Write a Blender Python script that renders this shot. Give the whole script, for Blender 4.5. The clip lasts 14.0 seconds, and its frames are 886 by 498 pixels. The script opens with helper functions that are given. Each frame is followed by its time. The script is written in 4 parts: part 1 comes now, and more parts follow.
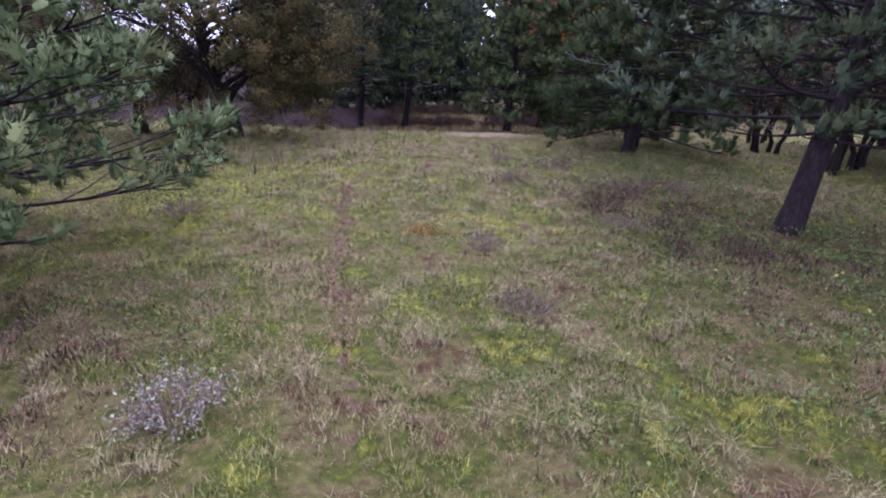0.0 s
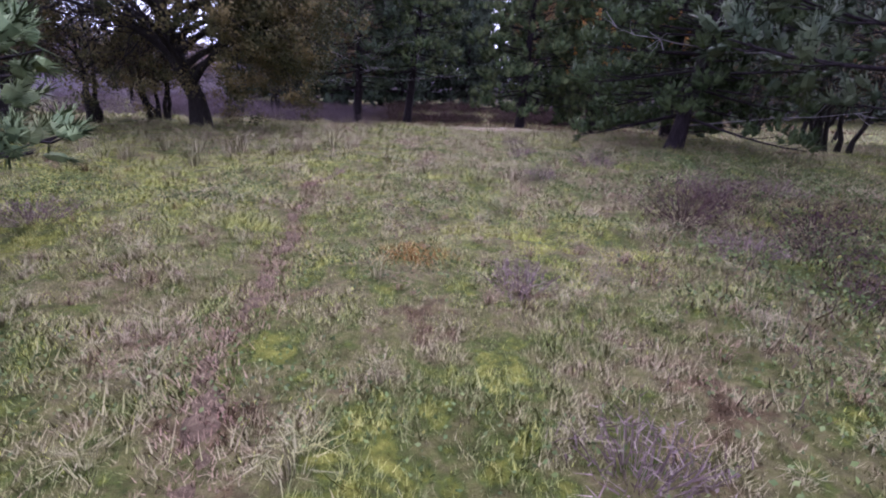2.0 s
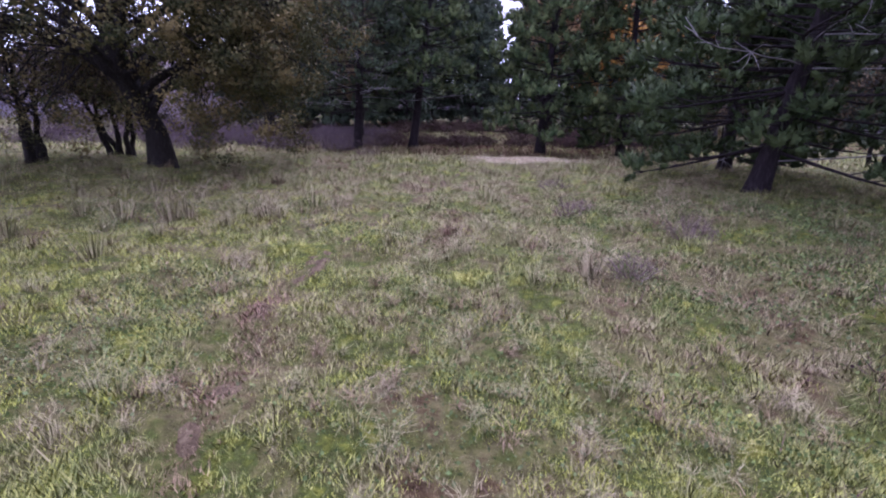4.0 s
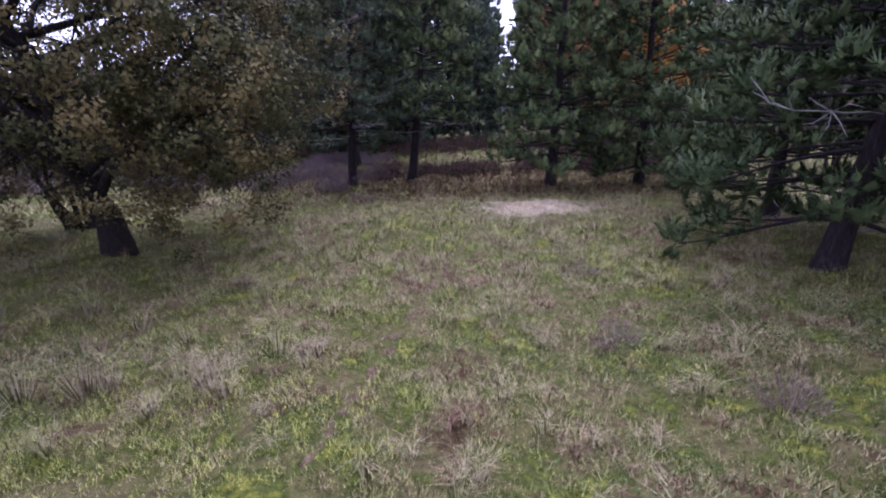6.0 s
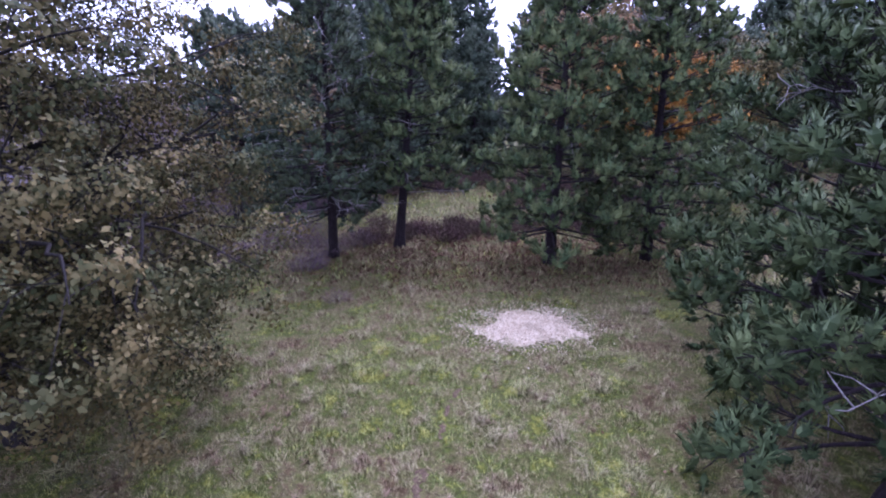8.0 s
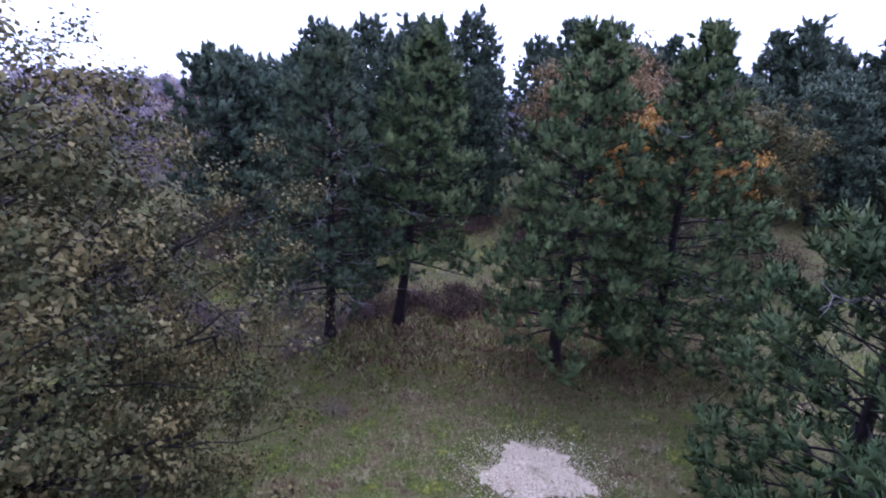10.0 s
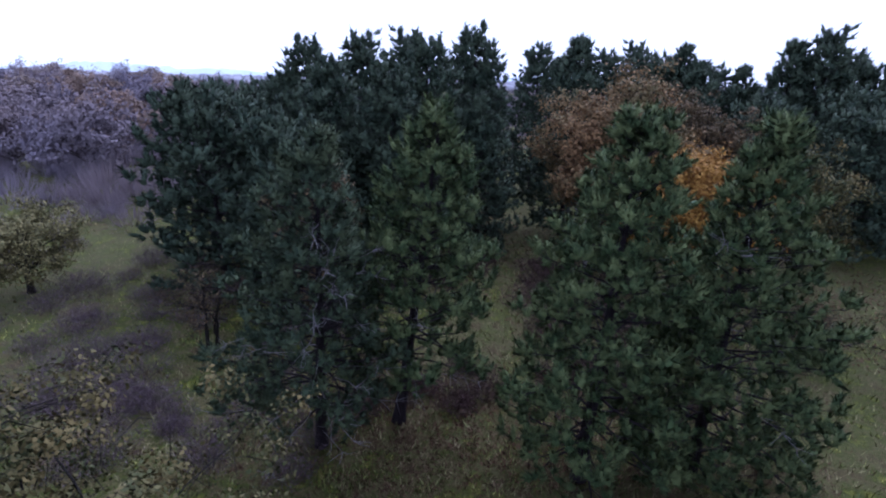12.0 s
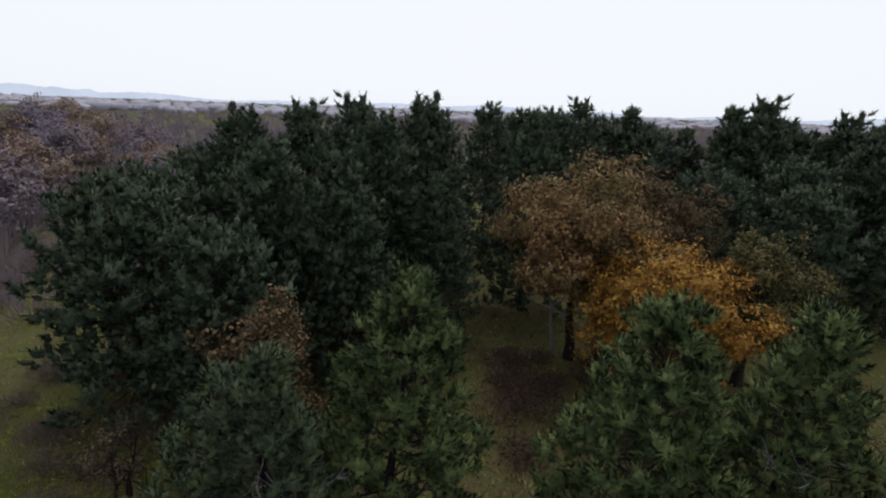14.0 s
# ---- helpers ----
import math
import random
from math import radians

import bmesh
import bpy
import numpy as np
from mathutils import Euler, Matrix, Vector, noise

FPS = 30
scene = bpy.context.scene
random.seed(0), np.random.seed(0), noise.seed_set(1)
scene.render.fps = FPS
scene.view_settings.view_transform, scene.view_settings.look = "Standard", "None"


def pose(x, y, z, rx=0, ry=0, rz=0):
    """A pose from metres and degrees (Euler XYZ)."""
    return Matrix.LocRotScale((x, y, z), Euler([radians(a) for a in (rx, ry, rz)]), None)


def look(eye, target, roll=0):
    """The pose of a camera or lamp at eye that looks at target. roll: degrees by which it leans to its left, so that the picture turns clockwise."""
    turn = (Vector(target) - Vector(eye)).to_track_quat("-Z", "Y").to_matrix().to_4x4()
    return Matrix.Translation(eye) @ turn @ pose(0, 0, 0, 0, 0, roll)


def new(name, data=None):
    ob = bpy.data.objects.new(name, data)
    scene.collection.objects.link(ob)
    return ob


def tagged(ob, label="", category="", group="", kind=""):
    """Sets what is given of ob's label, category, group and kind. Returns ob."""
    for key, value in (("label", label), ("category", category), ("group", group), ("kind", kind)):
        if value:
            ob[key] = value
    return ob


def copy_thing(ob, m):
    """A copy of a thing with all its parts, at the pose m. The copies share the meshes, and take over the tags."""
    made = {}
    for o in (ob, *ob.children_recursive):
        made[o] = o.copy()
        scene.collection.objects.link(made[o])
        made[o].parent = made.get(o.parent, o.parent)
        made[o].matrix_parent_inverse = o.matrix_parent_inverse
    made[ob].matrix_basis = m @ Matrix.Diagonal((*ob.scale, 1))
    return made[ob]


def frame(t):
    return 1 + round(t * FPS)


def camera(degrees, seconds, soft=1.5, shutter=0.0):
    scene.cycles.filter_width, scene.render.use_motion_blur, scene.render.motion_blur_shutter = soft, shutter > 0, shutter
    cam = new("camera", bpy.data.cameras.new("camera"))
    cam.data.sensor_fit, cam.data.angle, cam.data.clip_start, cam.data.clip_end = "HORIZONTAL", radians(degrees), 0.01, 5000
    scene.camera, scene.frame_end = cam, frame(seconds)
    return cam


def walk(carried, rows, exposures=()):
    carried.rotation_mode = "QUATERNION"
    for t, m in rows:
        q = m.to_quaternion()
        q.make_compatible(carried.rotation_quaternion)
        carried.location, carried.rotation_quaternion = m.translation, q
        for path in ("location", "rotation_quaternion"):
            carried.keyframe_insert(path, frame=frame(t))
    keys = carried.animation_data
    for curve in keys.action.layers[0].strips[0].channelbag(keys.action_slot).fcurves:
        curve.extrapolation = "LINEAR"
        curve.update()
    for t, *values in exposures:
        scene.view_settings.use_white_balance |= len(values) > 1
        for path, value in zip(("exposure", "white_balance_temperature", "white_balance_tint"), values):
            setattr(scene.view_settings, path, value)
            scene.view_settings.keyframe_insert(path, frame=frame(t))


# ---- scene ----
cam = camera(84.0, 14.0, 2.05)
PATH = [
    (0, (-0.11, 0.422, 1.686), (-0.084, 2.318, 1.049), 1.5),
    (0.5, (-0.154, 0.962, 1.611), (-0.14, 2.862, 0.984), 0.6),
    (1, (-0.079, 1.54, 1.502), (-0.072, 3.439, 0.876), 0.4),
    (1.5, (-0.042, 2.099, 1.343), (-0.068, 4.002, 0.729), 1.3),
    (2, (-0.091, 2.748, 1.147), (-0.08, 4.649, 0.526), 2.1),
    (2.5, (-0.146, 3.382, 1.128), (-0.178, 5.283, 0.508), 2.2),
    (3, (-0.283, 3.949, 1.306), (-0.279, 5.855, 0.7), 3.4),
    (3.5, (-0.361, 4.705, 1.336), (-0.365, 6.621, 0.762), 2.5),
    (6, (-0.324, 7.254, 2.422), (-0.365, 9.17, 1.849), -1.4),
    (6.5, (-0.104, 7.836, 2.807), (-0.165, 9.749, 2.224), -1.3),
    (7, (0.03, 8.479, 3.354), (-0.024, 10.388, 2.761), -1.1),
    (7.5, (0.108, 9.063, 3.916), (0.061, 10.974, 3.33), -1.2),
    (8, (0.07, 9.497, 4.609), (0.028, 11.407, 4.02), -1.5),
    (8.5, (0.007, 9.819, 5.208), (-0.017, 11.73, 4.62), 0.3),
    (11, (-0.641, 11.995, 8.437), (-0.638, 13.893, 7.808), 1.9),
    (11.5, (-0.73, 12.828, 8.975), (-0.719, 14.72, 8.329), 1.8),
    (12, (-0.785, 13.849, 9.53), (-0.763, 15.738, 8.873), 1.4),
    (12.5, (-0.873, 14.83, 10.108), (-0.832, 16.722, 9.463), 1.8),
    (13, (-0.996, 15.883, 10.788), (-0.899, 17.781, 10.165), 1.9),
    (13.5, (-1.185, 16.609, 11.405), (-0.993, 18.511, 10.817), 2.1),
    (14, (-1.525, 17.104, 12.066), (-1.271, 19.009, 11.513), 2.2),
]
EXPOSURE = [(t, stops, kelvin, tint) for t, stops, kelvin, tint in ((0, 1.45, 5500, 41), (3, 1.5, 5250, 47), (6.5, 1.42, 5350, 41), (8.5, 1.86, 4900, 47), (11, 0.81, 4860, 29), (12.5, 0.41, 5030, 25), (14, -0.02, 6450, 12))]
walk(cam, [(t, look(eye, target, roll)) for t, eye, target, roll in PATH],
     exposures=EXPOSURE)

# ---- world and light: a bright overcast autumn day ----
world = bpy.data.worlds.new("overcast")
scene.world = world
world.use_nodes = True
wn, wl = world.node_tree.nodes, world.node_tree.links
wn.clear()
sky = wn.new("ShaderNodeTexSky")
sky.sky_type = "NISHITA"
sky.sun_disc = False
sky.sun_elevation = radians(54)
sky.sun_rotation = radians(12)
sky.air_density, sky.dust_density, sky.ozone_density = 1.0, 2.0, 1.0
soften = wn.new("ShaderNodeHueSaturation")
soften.inputs["Saturation"].default_value = 0.42
wback = wn.new("ShaderNodeBackground")
wback.inputs["Strength"].default_value = 0.055
wout = wn.new("ShaderNodeOutputWorld")
cloud = wn.new("ShaderNodeMix")
cloud.data_type = "RGBA"
cloud.inputs[0].default_value = 0.88
cloud.inputs[7].default_value = (18.0, 18.8, 19.8, 1)
wl.new(sky.outputs["Color"], soften.inputs["Color"])
wl.new(soften.outputs["Color"], cloud.inputs[6])
wl.new(cloud.outputs[2], wback.inputs["Color"])
wl.new(wback.outputs["Background"], wout.inputs["Surface"])

sun = new("sun", bpy.data.lights.new("sun", "SUN"))
sun.data.energy, sun.data.angle, sun.data.color = 1.7, radians(40), (1.0, 0.975, 0.95)
sun.matrix_world = look((8, 36, 50), (0, 0, 0))


# ---- materials ----
def shader(name, rough=0.8, spec=0.3):
    m = bpy.data.materials.new(name)
    m.use_nodes = True
    b = m.node_tree.nodes["Principled BSDF"]
    b.inputs["Roughness"].default_value = rough
    b.inputs["Specular IOR Level"].default_value = spec
    return m, m.node_tree.nodes, m.node_tree.links, b


def ramp(nodes, stops):
    r = nodes.new("ShaderNodeValToRGB")
    e = r.color_ramp.elements
    while len(e) < len(stops):
        e.new(0.5)
    for k, (p, c) in zip(e, stops):
        k.position, k.color = p, (*c, 1)
    return r


def noisy(nodes, links, scale, detail=3.0, rough=0.55):
    pos = nodes.new("ShaderNodeNewGeometry")
    n = nodes.new("ShaderNodeTexNoise")
    n.inputs["Scale"].default_value = scale
    n.inputs["Detail"].default_value = detail
    n.inputs["Roughness"].default_value = rough
    links.new(pos.outputs["Position"], n.inputs["Vector"])
    return n


def mixed(nodes, links, fac, a, b, kind="MIX"):
    m = nodes.new("ShaderNodeMix")
    m.data_type, m.blend_type = "RGBA", kind
    if isinstance(fac, float):
        m.inputs[0].default_value = fac
    else:
        links.new(fac, m.inputs[0])
    for k, v in ((6, a), (7, b)):
        if isinstance(v, tuple):
            m.inputs[k].default_value = (*v, 1)
        else:
            links.new(v, m.inputs[k])
    return m.outputs[2]


def leafy(name, stops, tint, scale=0.9, rough=0.65, amount=0.5, spec=0.06):
    """Foliage: each leaf its own tone, and drifts of another tone through the crown."""
    m, n, l, b = shader(name, rough, spec)
    geo = n.new("ShaderNodeNewGeometry")
    r = ramp(n, stops)
    l.new(geo.outputs["Random Per Island"], r.inputs[0])
    drift = noisy(n, l, scale, 4)
    t = ramp(n, [(0.42, (0, 0, 0)), (0.62, (amount, amount, amount))])
    l.new(drift.outputs["Fac"], t.inputs[0])
    l.new(mixed(n, l, t.outputs[0], r.outputs[0], tint), b.inputs["Base Color"])
    return m


def barky(name, dark, light, scale=9.0, depth=0.6):
    """Fissured bark: long upright plates with dark cracks, and blotches of lichen grey."""
    m, n, l, b = shader(name, 0.9, 0.1)
    pos = n.new("ShaderNodeNewGeometry")
    stretch = n.new("ShaderNodeVectorMath")
    stretch.operation = "MULTIPLY"
    stretch.inputs[1].default_value = (1, 1, 0.22)
    l.new(pos.outputs["Position"], stretch.inputs[0])
    v = n.new("ShaderNodeTexNoise")
    v.inputs["Scale"].default_value, v.inputs["Detail"].default_value, v.inputs["Roughness"].default_value = scale * 2.6, 5, 0.7
    l.new(stretch.outputs[0], v.inputs["Vector"])
    big = noisy(n, l, scale * 0.5, 4)
    r = ramp(n, [(0.36, tuple(c * 0.4 for c in dark)), (0.5, dark), (0.68, light)])
    l.new(v.outputs["Fac"], r.inputs[0])
    l.new(mixed(n, l, big.outputs["Fac"], r.outputs[0], dark), b.inputs["Base Color"])
    bump = n.new("ShaderNodeBump")
    bump.inputs["Strength"].default_value = depth
    bump.inputs["Distance"].default_value = 0.04
    l.new(v.outputs["Fac"], bump.inputs["Height"])
    l.new(bump.outputs[0], b.inputs["Normal"])
    return m


PINE = leafy("pine_needles", [(0, (0.016, 0.028, 0.011)), (0.5, (0.031, 0.049, 0.019)), (1, (0.065, 0.092, 0.038))], (0.125, 0.15, 0.058), 2.6, 0.6, 0.8, 0.05)
PINE_OLD = leafy("dark_green_needles", [(0, (0.016, 0.027, 0.011)), (0.5, (0.031, 0.049, 0.02)), (1, (0.062, 0.086, 0.036))], (0.066, 0.084, 0.03), 2.0, 0.6, 0.6, 0.05)
PINE_YOUNG = leafy("bright_green_needles", [(0, (0.04, 0.062, 0.026)), (0.5, (0.07, 0.105, 0.045)), (1, (0.12, 0.16, 0.07))], (0.13, 0.14, 0.06), 2.2, amount=0.6)
PINE_BLUE = leafy("blue_green_needles", [(0, (0.02, 0.031, 0.018)), (0.5, (0.038, 0.055, 0.032)), (1, (0.07, 0.092, 0.054))], (0.078, 0.092, 0.042), 2.2, 0.6, 0.6, 0.05)
# Bluer than the near needles: a little haze is put into the colour.
PINE_FAR = leafy("hazed_needles", [(0, (0.014, 0.023, 0.015)), (0.5, (0.026, 0.039, 0.025)), (1, (0.05, 0.068, 0.043))], (0.066, 0.084, 0.05), 1.1, 0.6, 0.7)
OAK = leafy("turning_oak_leaves", [(0, (0.029, 0.035, 0.014)), (0.6, (0.048, 0.053, 0.021)), (0.9, (0.074, 0.073, 0.031)), (1, (0.115, 0.1, 0.042))], (0.165, 0.12, 0.046), 1.3, amount=0.65)
ORANGE = leafy("orange_oak_leaves", [(0, (0.1, 0.06, 0.03)), (0.6, (0.19, 0.11, 0.05)), (1, (0.28, 0.175, 0.08))], (0.1, 0.09, 0.04), 0.4, amount=0.75)
GOLD = leafy("golden_oak_leaves", [(0, (0.17, 0.08, 0.018)), (0.6, (0.28, 0.145, 0.028)), (1, (0.36, 0.21, 0.05))], (0.23, 0.11, 0.026), 0.6)
RUSSET = leafy("russet_leaves", [(0, (0.05, 0.035, 0.02)), (0.6, (0.1, 0.066, 0.036)), (1, (0.15, 0.1, 0.05))], (0.075, 0.066, 0.032), 0.6)
TWIGS = leafy("bare_mauve_twigs", [(0, (0.05, 0.034, 0.042)), (0.6, (0.105, 0.076, 0.085)), (1, (0.2, 0.16, 0.165))], (0.12, 0.088, 0.095), 2.5, 0.9)
WISP = leafy("pale_mauve_wisps", [(0, (0.075, 0.052, 0.05)), (0.6, (0.155, 0.115, 0.105)), (1, (0.28, 0.225, 0.185))], (0.19, 0.13, 0.11), 2.5, 0.9)
GREYLEAF = leafy("grey_shrub_leaves", [(0, (0.15, 0.15, 0.125)), (1, (0.3, 0.295, 0.25))], (0.16, 0.18, 0.12), 4.0)
HEATH = leafy("dark_bramble", [(0, (0.03, 0.018, 0.02)), (0.7, (0.08, 0.045, 0.045)), (1, (0.13, 0.09, 0.06))], (0.06, 0.055, 0.03), 1.2, 0.9)
# Mauve of bare twigs, made lighter and bluer to carry distance haze.
WOODS = leafy("hazed_autumn_woods", [(0, (0.15, 0.13, 0.165)), (1, (0.2, 0.175, 0.218))], (0.215, 0.165, 0.155), 0.06, 0.9, 0.7)
RUST_WOODS = leafy("far_rusty_leaves", [(0, (0.17, 0.12, 0.1)), (1, (0.27, 0.185, 0.145))], (0.2, 0.165, 0.13), 0.15, 0.9, 0.6)
LIME_LEAF = leafy("yellow_green_leaves", [(0, (0.06, 0.06, 0.025)), (0.6, (0.14, 0.13, 0.055)), (1, (0.27, 0.23, 0.1))], (0.2, 0.16, 0.07), 0.9)
# Farthest woods: distance haze is put into this paler, bluer base colour.
HAZE_WOODS = leafy("hazed_woods", [(0, (0.27, 0.265, 0.32)), (1, (0.34, 0.33, 0.38))], (0.31, 0.29, 0.31), 0.02, 0.9, 0.8)
PINE_BARK = barky("pine_bark", (0.02, 0.015, 0.018), (0.058, 0.045, 0.05))
OAK_BARK = barky("oak_bark", (0.018, 0.015, 0.014), (0.05, 0.043, 0.04), 14)
THORN_BARK = barky("mauve_grey_thorn_bark", (0.075, 0.06, 0.066), (0.17, 0.145, 0.152), 16)
DEAD_WOOD = barky("bleached_dead_wood", (0.17, 0.155, 0.16), (0.36, 0.34, 0.34), 20, 0.3)


def turf(n, l, shift=0.0):
    """Colour of the sward by place: red-brown, straw, olive, green and lime patches at three scales."""
    total = None
    for scale, detail, weight in ((8.0, 4, 0.8), (1.7, 4, 1.35), (0.4, 3, 0.75)):
        a = noisy(n, l, scale, detail, 0.7)
        add = n.new("ShaderNodeMath")
        add.operation = "MULTIPLY_ADD"
        l.new(a.outputs["Fac"], add.inputs[0])
        add.inputs[1].default_value = weight
        if total:
            l.new(total, add.inputs[2])
        else:
            add.inputs[2].default_value = 0.5 - 0.5 * 2.9 + shift
        total = add.outputs[0]
    r = ramp(n, [(0.12, (0.12, 0.07, 0.048)), (0.26, (0.19, 0.13, 0.085)), (0.38, (0.255, 0.22, 0.13)), (0.5, (0.2, 0.19, 0.082)), (0.6, (0.12, 0.15, 0.045)), (0.67, (0.2, 0.22, 0.05)), (0.78, (0.34, 0.335, 0.085))])
    l.new(total, r.inputs[0])
    return r.outputs[0]


def grassy(name, stops, share, shift=0.0):
    m, n, l, b = shader(name, 0.8, 0.06)
    geo = n.new("ShaderNodeNewGeometry")
    r = ramp(n, stops)
    l.new(geo.outputs["Random Per Island"], r.inputs[0])
    l.new(mixed(n, l, share, turf(n, l, shift), r.outputs[0]), b.inputs["Base Color"])
    return m


GRASS = grassy("meadow_grass", [(0, (0.07, 0.074, 0.026)), (0.45, (0.165, 0.16, 0.065)), (0.8, (0.25, 0.22, 0.115)), (1, (0.31, 0.275, 0.16))], 0.3)
DRY = grassy("straw_tussock_grass", [(0, (0.13, 0.108, 0.062)), (0.5, (0.225, 0.19, 0.115)), (1, (0.33, 0.285, 0.19))], 0.5)
RUST = grassy("dead_brown_grass", [(0, (0.07, 0.04, 0.03)), (0.6, (0.17, 0.1, 0.07)), (1, (0.3, 0.21, 0.15))], 0.75)
HERB = grassy("meadow_herbs", [(0, (0.04, 0.062, 0.026)), (0.6, (0.08, 0.12, 0.042)), (0.985, (0.14, 0.18, 0.06)), (1, (0.42, 0.38, 0.1))], 0.82)
MOSS = leafy("lime_moss", [(0, (0.16, 0.175, 0.04)), (0.6, (0.29, 0.3, 0.085)), (1, (0.4, 0.385, 0.17))], (0.33, 0.35, 0.06), 0.9, 0.9, 0.9)
RUSTY = leafy("orange_brown_moss", [(0, (0.13, 0.07, 0.02)), (1, (0.26, 0.15, 0.045))], (0.2, 0.12, 0.03), 3.0, 0.9)
LITTER = leafy("brown_litter", [(0, (0.036, 0.02, 0.013)), (0.5, (0.08, 0.045, 0.028)), (1, (0.14, 0.09, 0.058))], (0.1, 0.048, 0.03), 0.8, 0.9)

SOIL, _n, _l, _b = shader("meadow_ground", 0.95, 0.1)
_f = noisy(_n, _l, 14.0, 6, 0.7)
_fr = ramp(_n, [(0.3, (0.22, 0.21, 0.2)), (0.7, (0.95, 0.92, 0.88))])
_l.new(_f.outputs["Fac"], _fr.inputs[0])
_c = mixed(_n, _l, 0.85, turf(_n, _l), _fr.outputs[0], "MULTIPLY")
_far = noisy(_n, _l, 0.03, 5)
_q = ramp(_n, [(0.45, (0, 0, 0)), (0.6, (0.6, 0.6, 0.6))])
_l.new(_far.outputs["Fac"], _q.inputs[0])
_l.new(mixed(_n, _l, 1.0, mixed(_n, _l, _q.outputs[0], _c, (0.13, 0.115, 0.07)), (0.5, 0.53, 0.38), "MULTIPLY"), _b.inputs["Base Color"])
_bump = _n.new("ShaderNodeBump")
_bump.inputs["Strength"].default_value, _bump.inputs["Distance"].default_value = 0.8, 0.05
_l.new(_f.outputs["Fac"], _bump.inputs["Height"])
_l.new(_bump.outputs[0], _b.inputs["Normal"])

SAND, _n, _l, _b = shader("pale_sand", 0.95, 0.1)
_a = noisy(_n, _l, 26.0, 6, 0.7)
_r = ramp(_n, [(0.3, (0.25, 0.19, 0.14)), (0.48, (0.44, 0.37, 0.265)), (0.75, (0.58, 0.52, 0.39))])
_l.new(_a.outputs["Fac"], _r.inputs[0])
_w = noisy(_n, _l, 3.0, 3)
_l.new(mixed(_n, _l, _w.outputs["Fac"], _r.outputs[0], (0.42, 0.345, 0.25)), _b.inputs["Base Color"])
_bump = _n.new("ShaderNodeBump")
_bump.inputs["Strength"].default_value, _bump.inputs["Distance"].default_value = 0.7, 0.03
_l.new(_a.outputs["Fac"], _bump.inputs["Height"])
_l.new(_bump.outputs[0], _b.inputs["Normal"])

EARTH, _n, _l, _b = shader("trodden_earth", 0.95, 0.05)
_a = noisy(_n, _l, 18.0, 6, 0.7)
_r = ramp(_n, [(0.3, (0.04, 0.028, 0.018)), (0.55, (0.09, 0.064, 0.04)), (0.75, (0.17, 0.135, 0.085))])
_l.new(_a.outputs["Fac"], _r.inputs[0])
_l.new(_r.outputs[0], _b.inputs["Base Color"])
_bump = _n.new("ShaderNodeBump")
_bump.inputs["Strength"].default_value, _bump.inputs["Distance"].default_value = 0.8, 0.03
_l.new(_a.outputs["Fac"], _bump.inputs["Height"])
_l.new(_bump.outputs[0], _b.inputs["Normal"])
STRAW = leafy("pale_straw", [(0, (0.36, 0.285, 0.195)), (0.5, (0.47, 0.395, 0.28)), (1, (0.62, 0.56, 0.425))], (0.45, 0.365, 0.26), 3.0, 0.9)
# For the backdrop: distance mist painted as a pale blue glow.
MIST, _n, _l, _b = shader("glowing_mist", 1.0, 0.0)
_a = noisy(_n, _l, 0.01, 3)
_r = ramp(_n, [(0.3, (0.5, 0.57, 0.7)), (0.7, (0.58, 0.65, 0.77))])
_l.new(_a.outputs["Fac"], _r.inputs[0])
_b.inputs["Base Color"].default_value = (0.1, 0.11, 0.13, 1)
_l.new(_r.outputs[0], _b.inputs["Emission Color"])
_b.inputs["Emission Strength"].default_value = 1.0


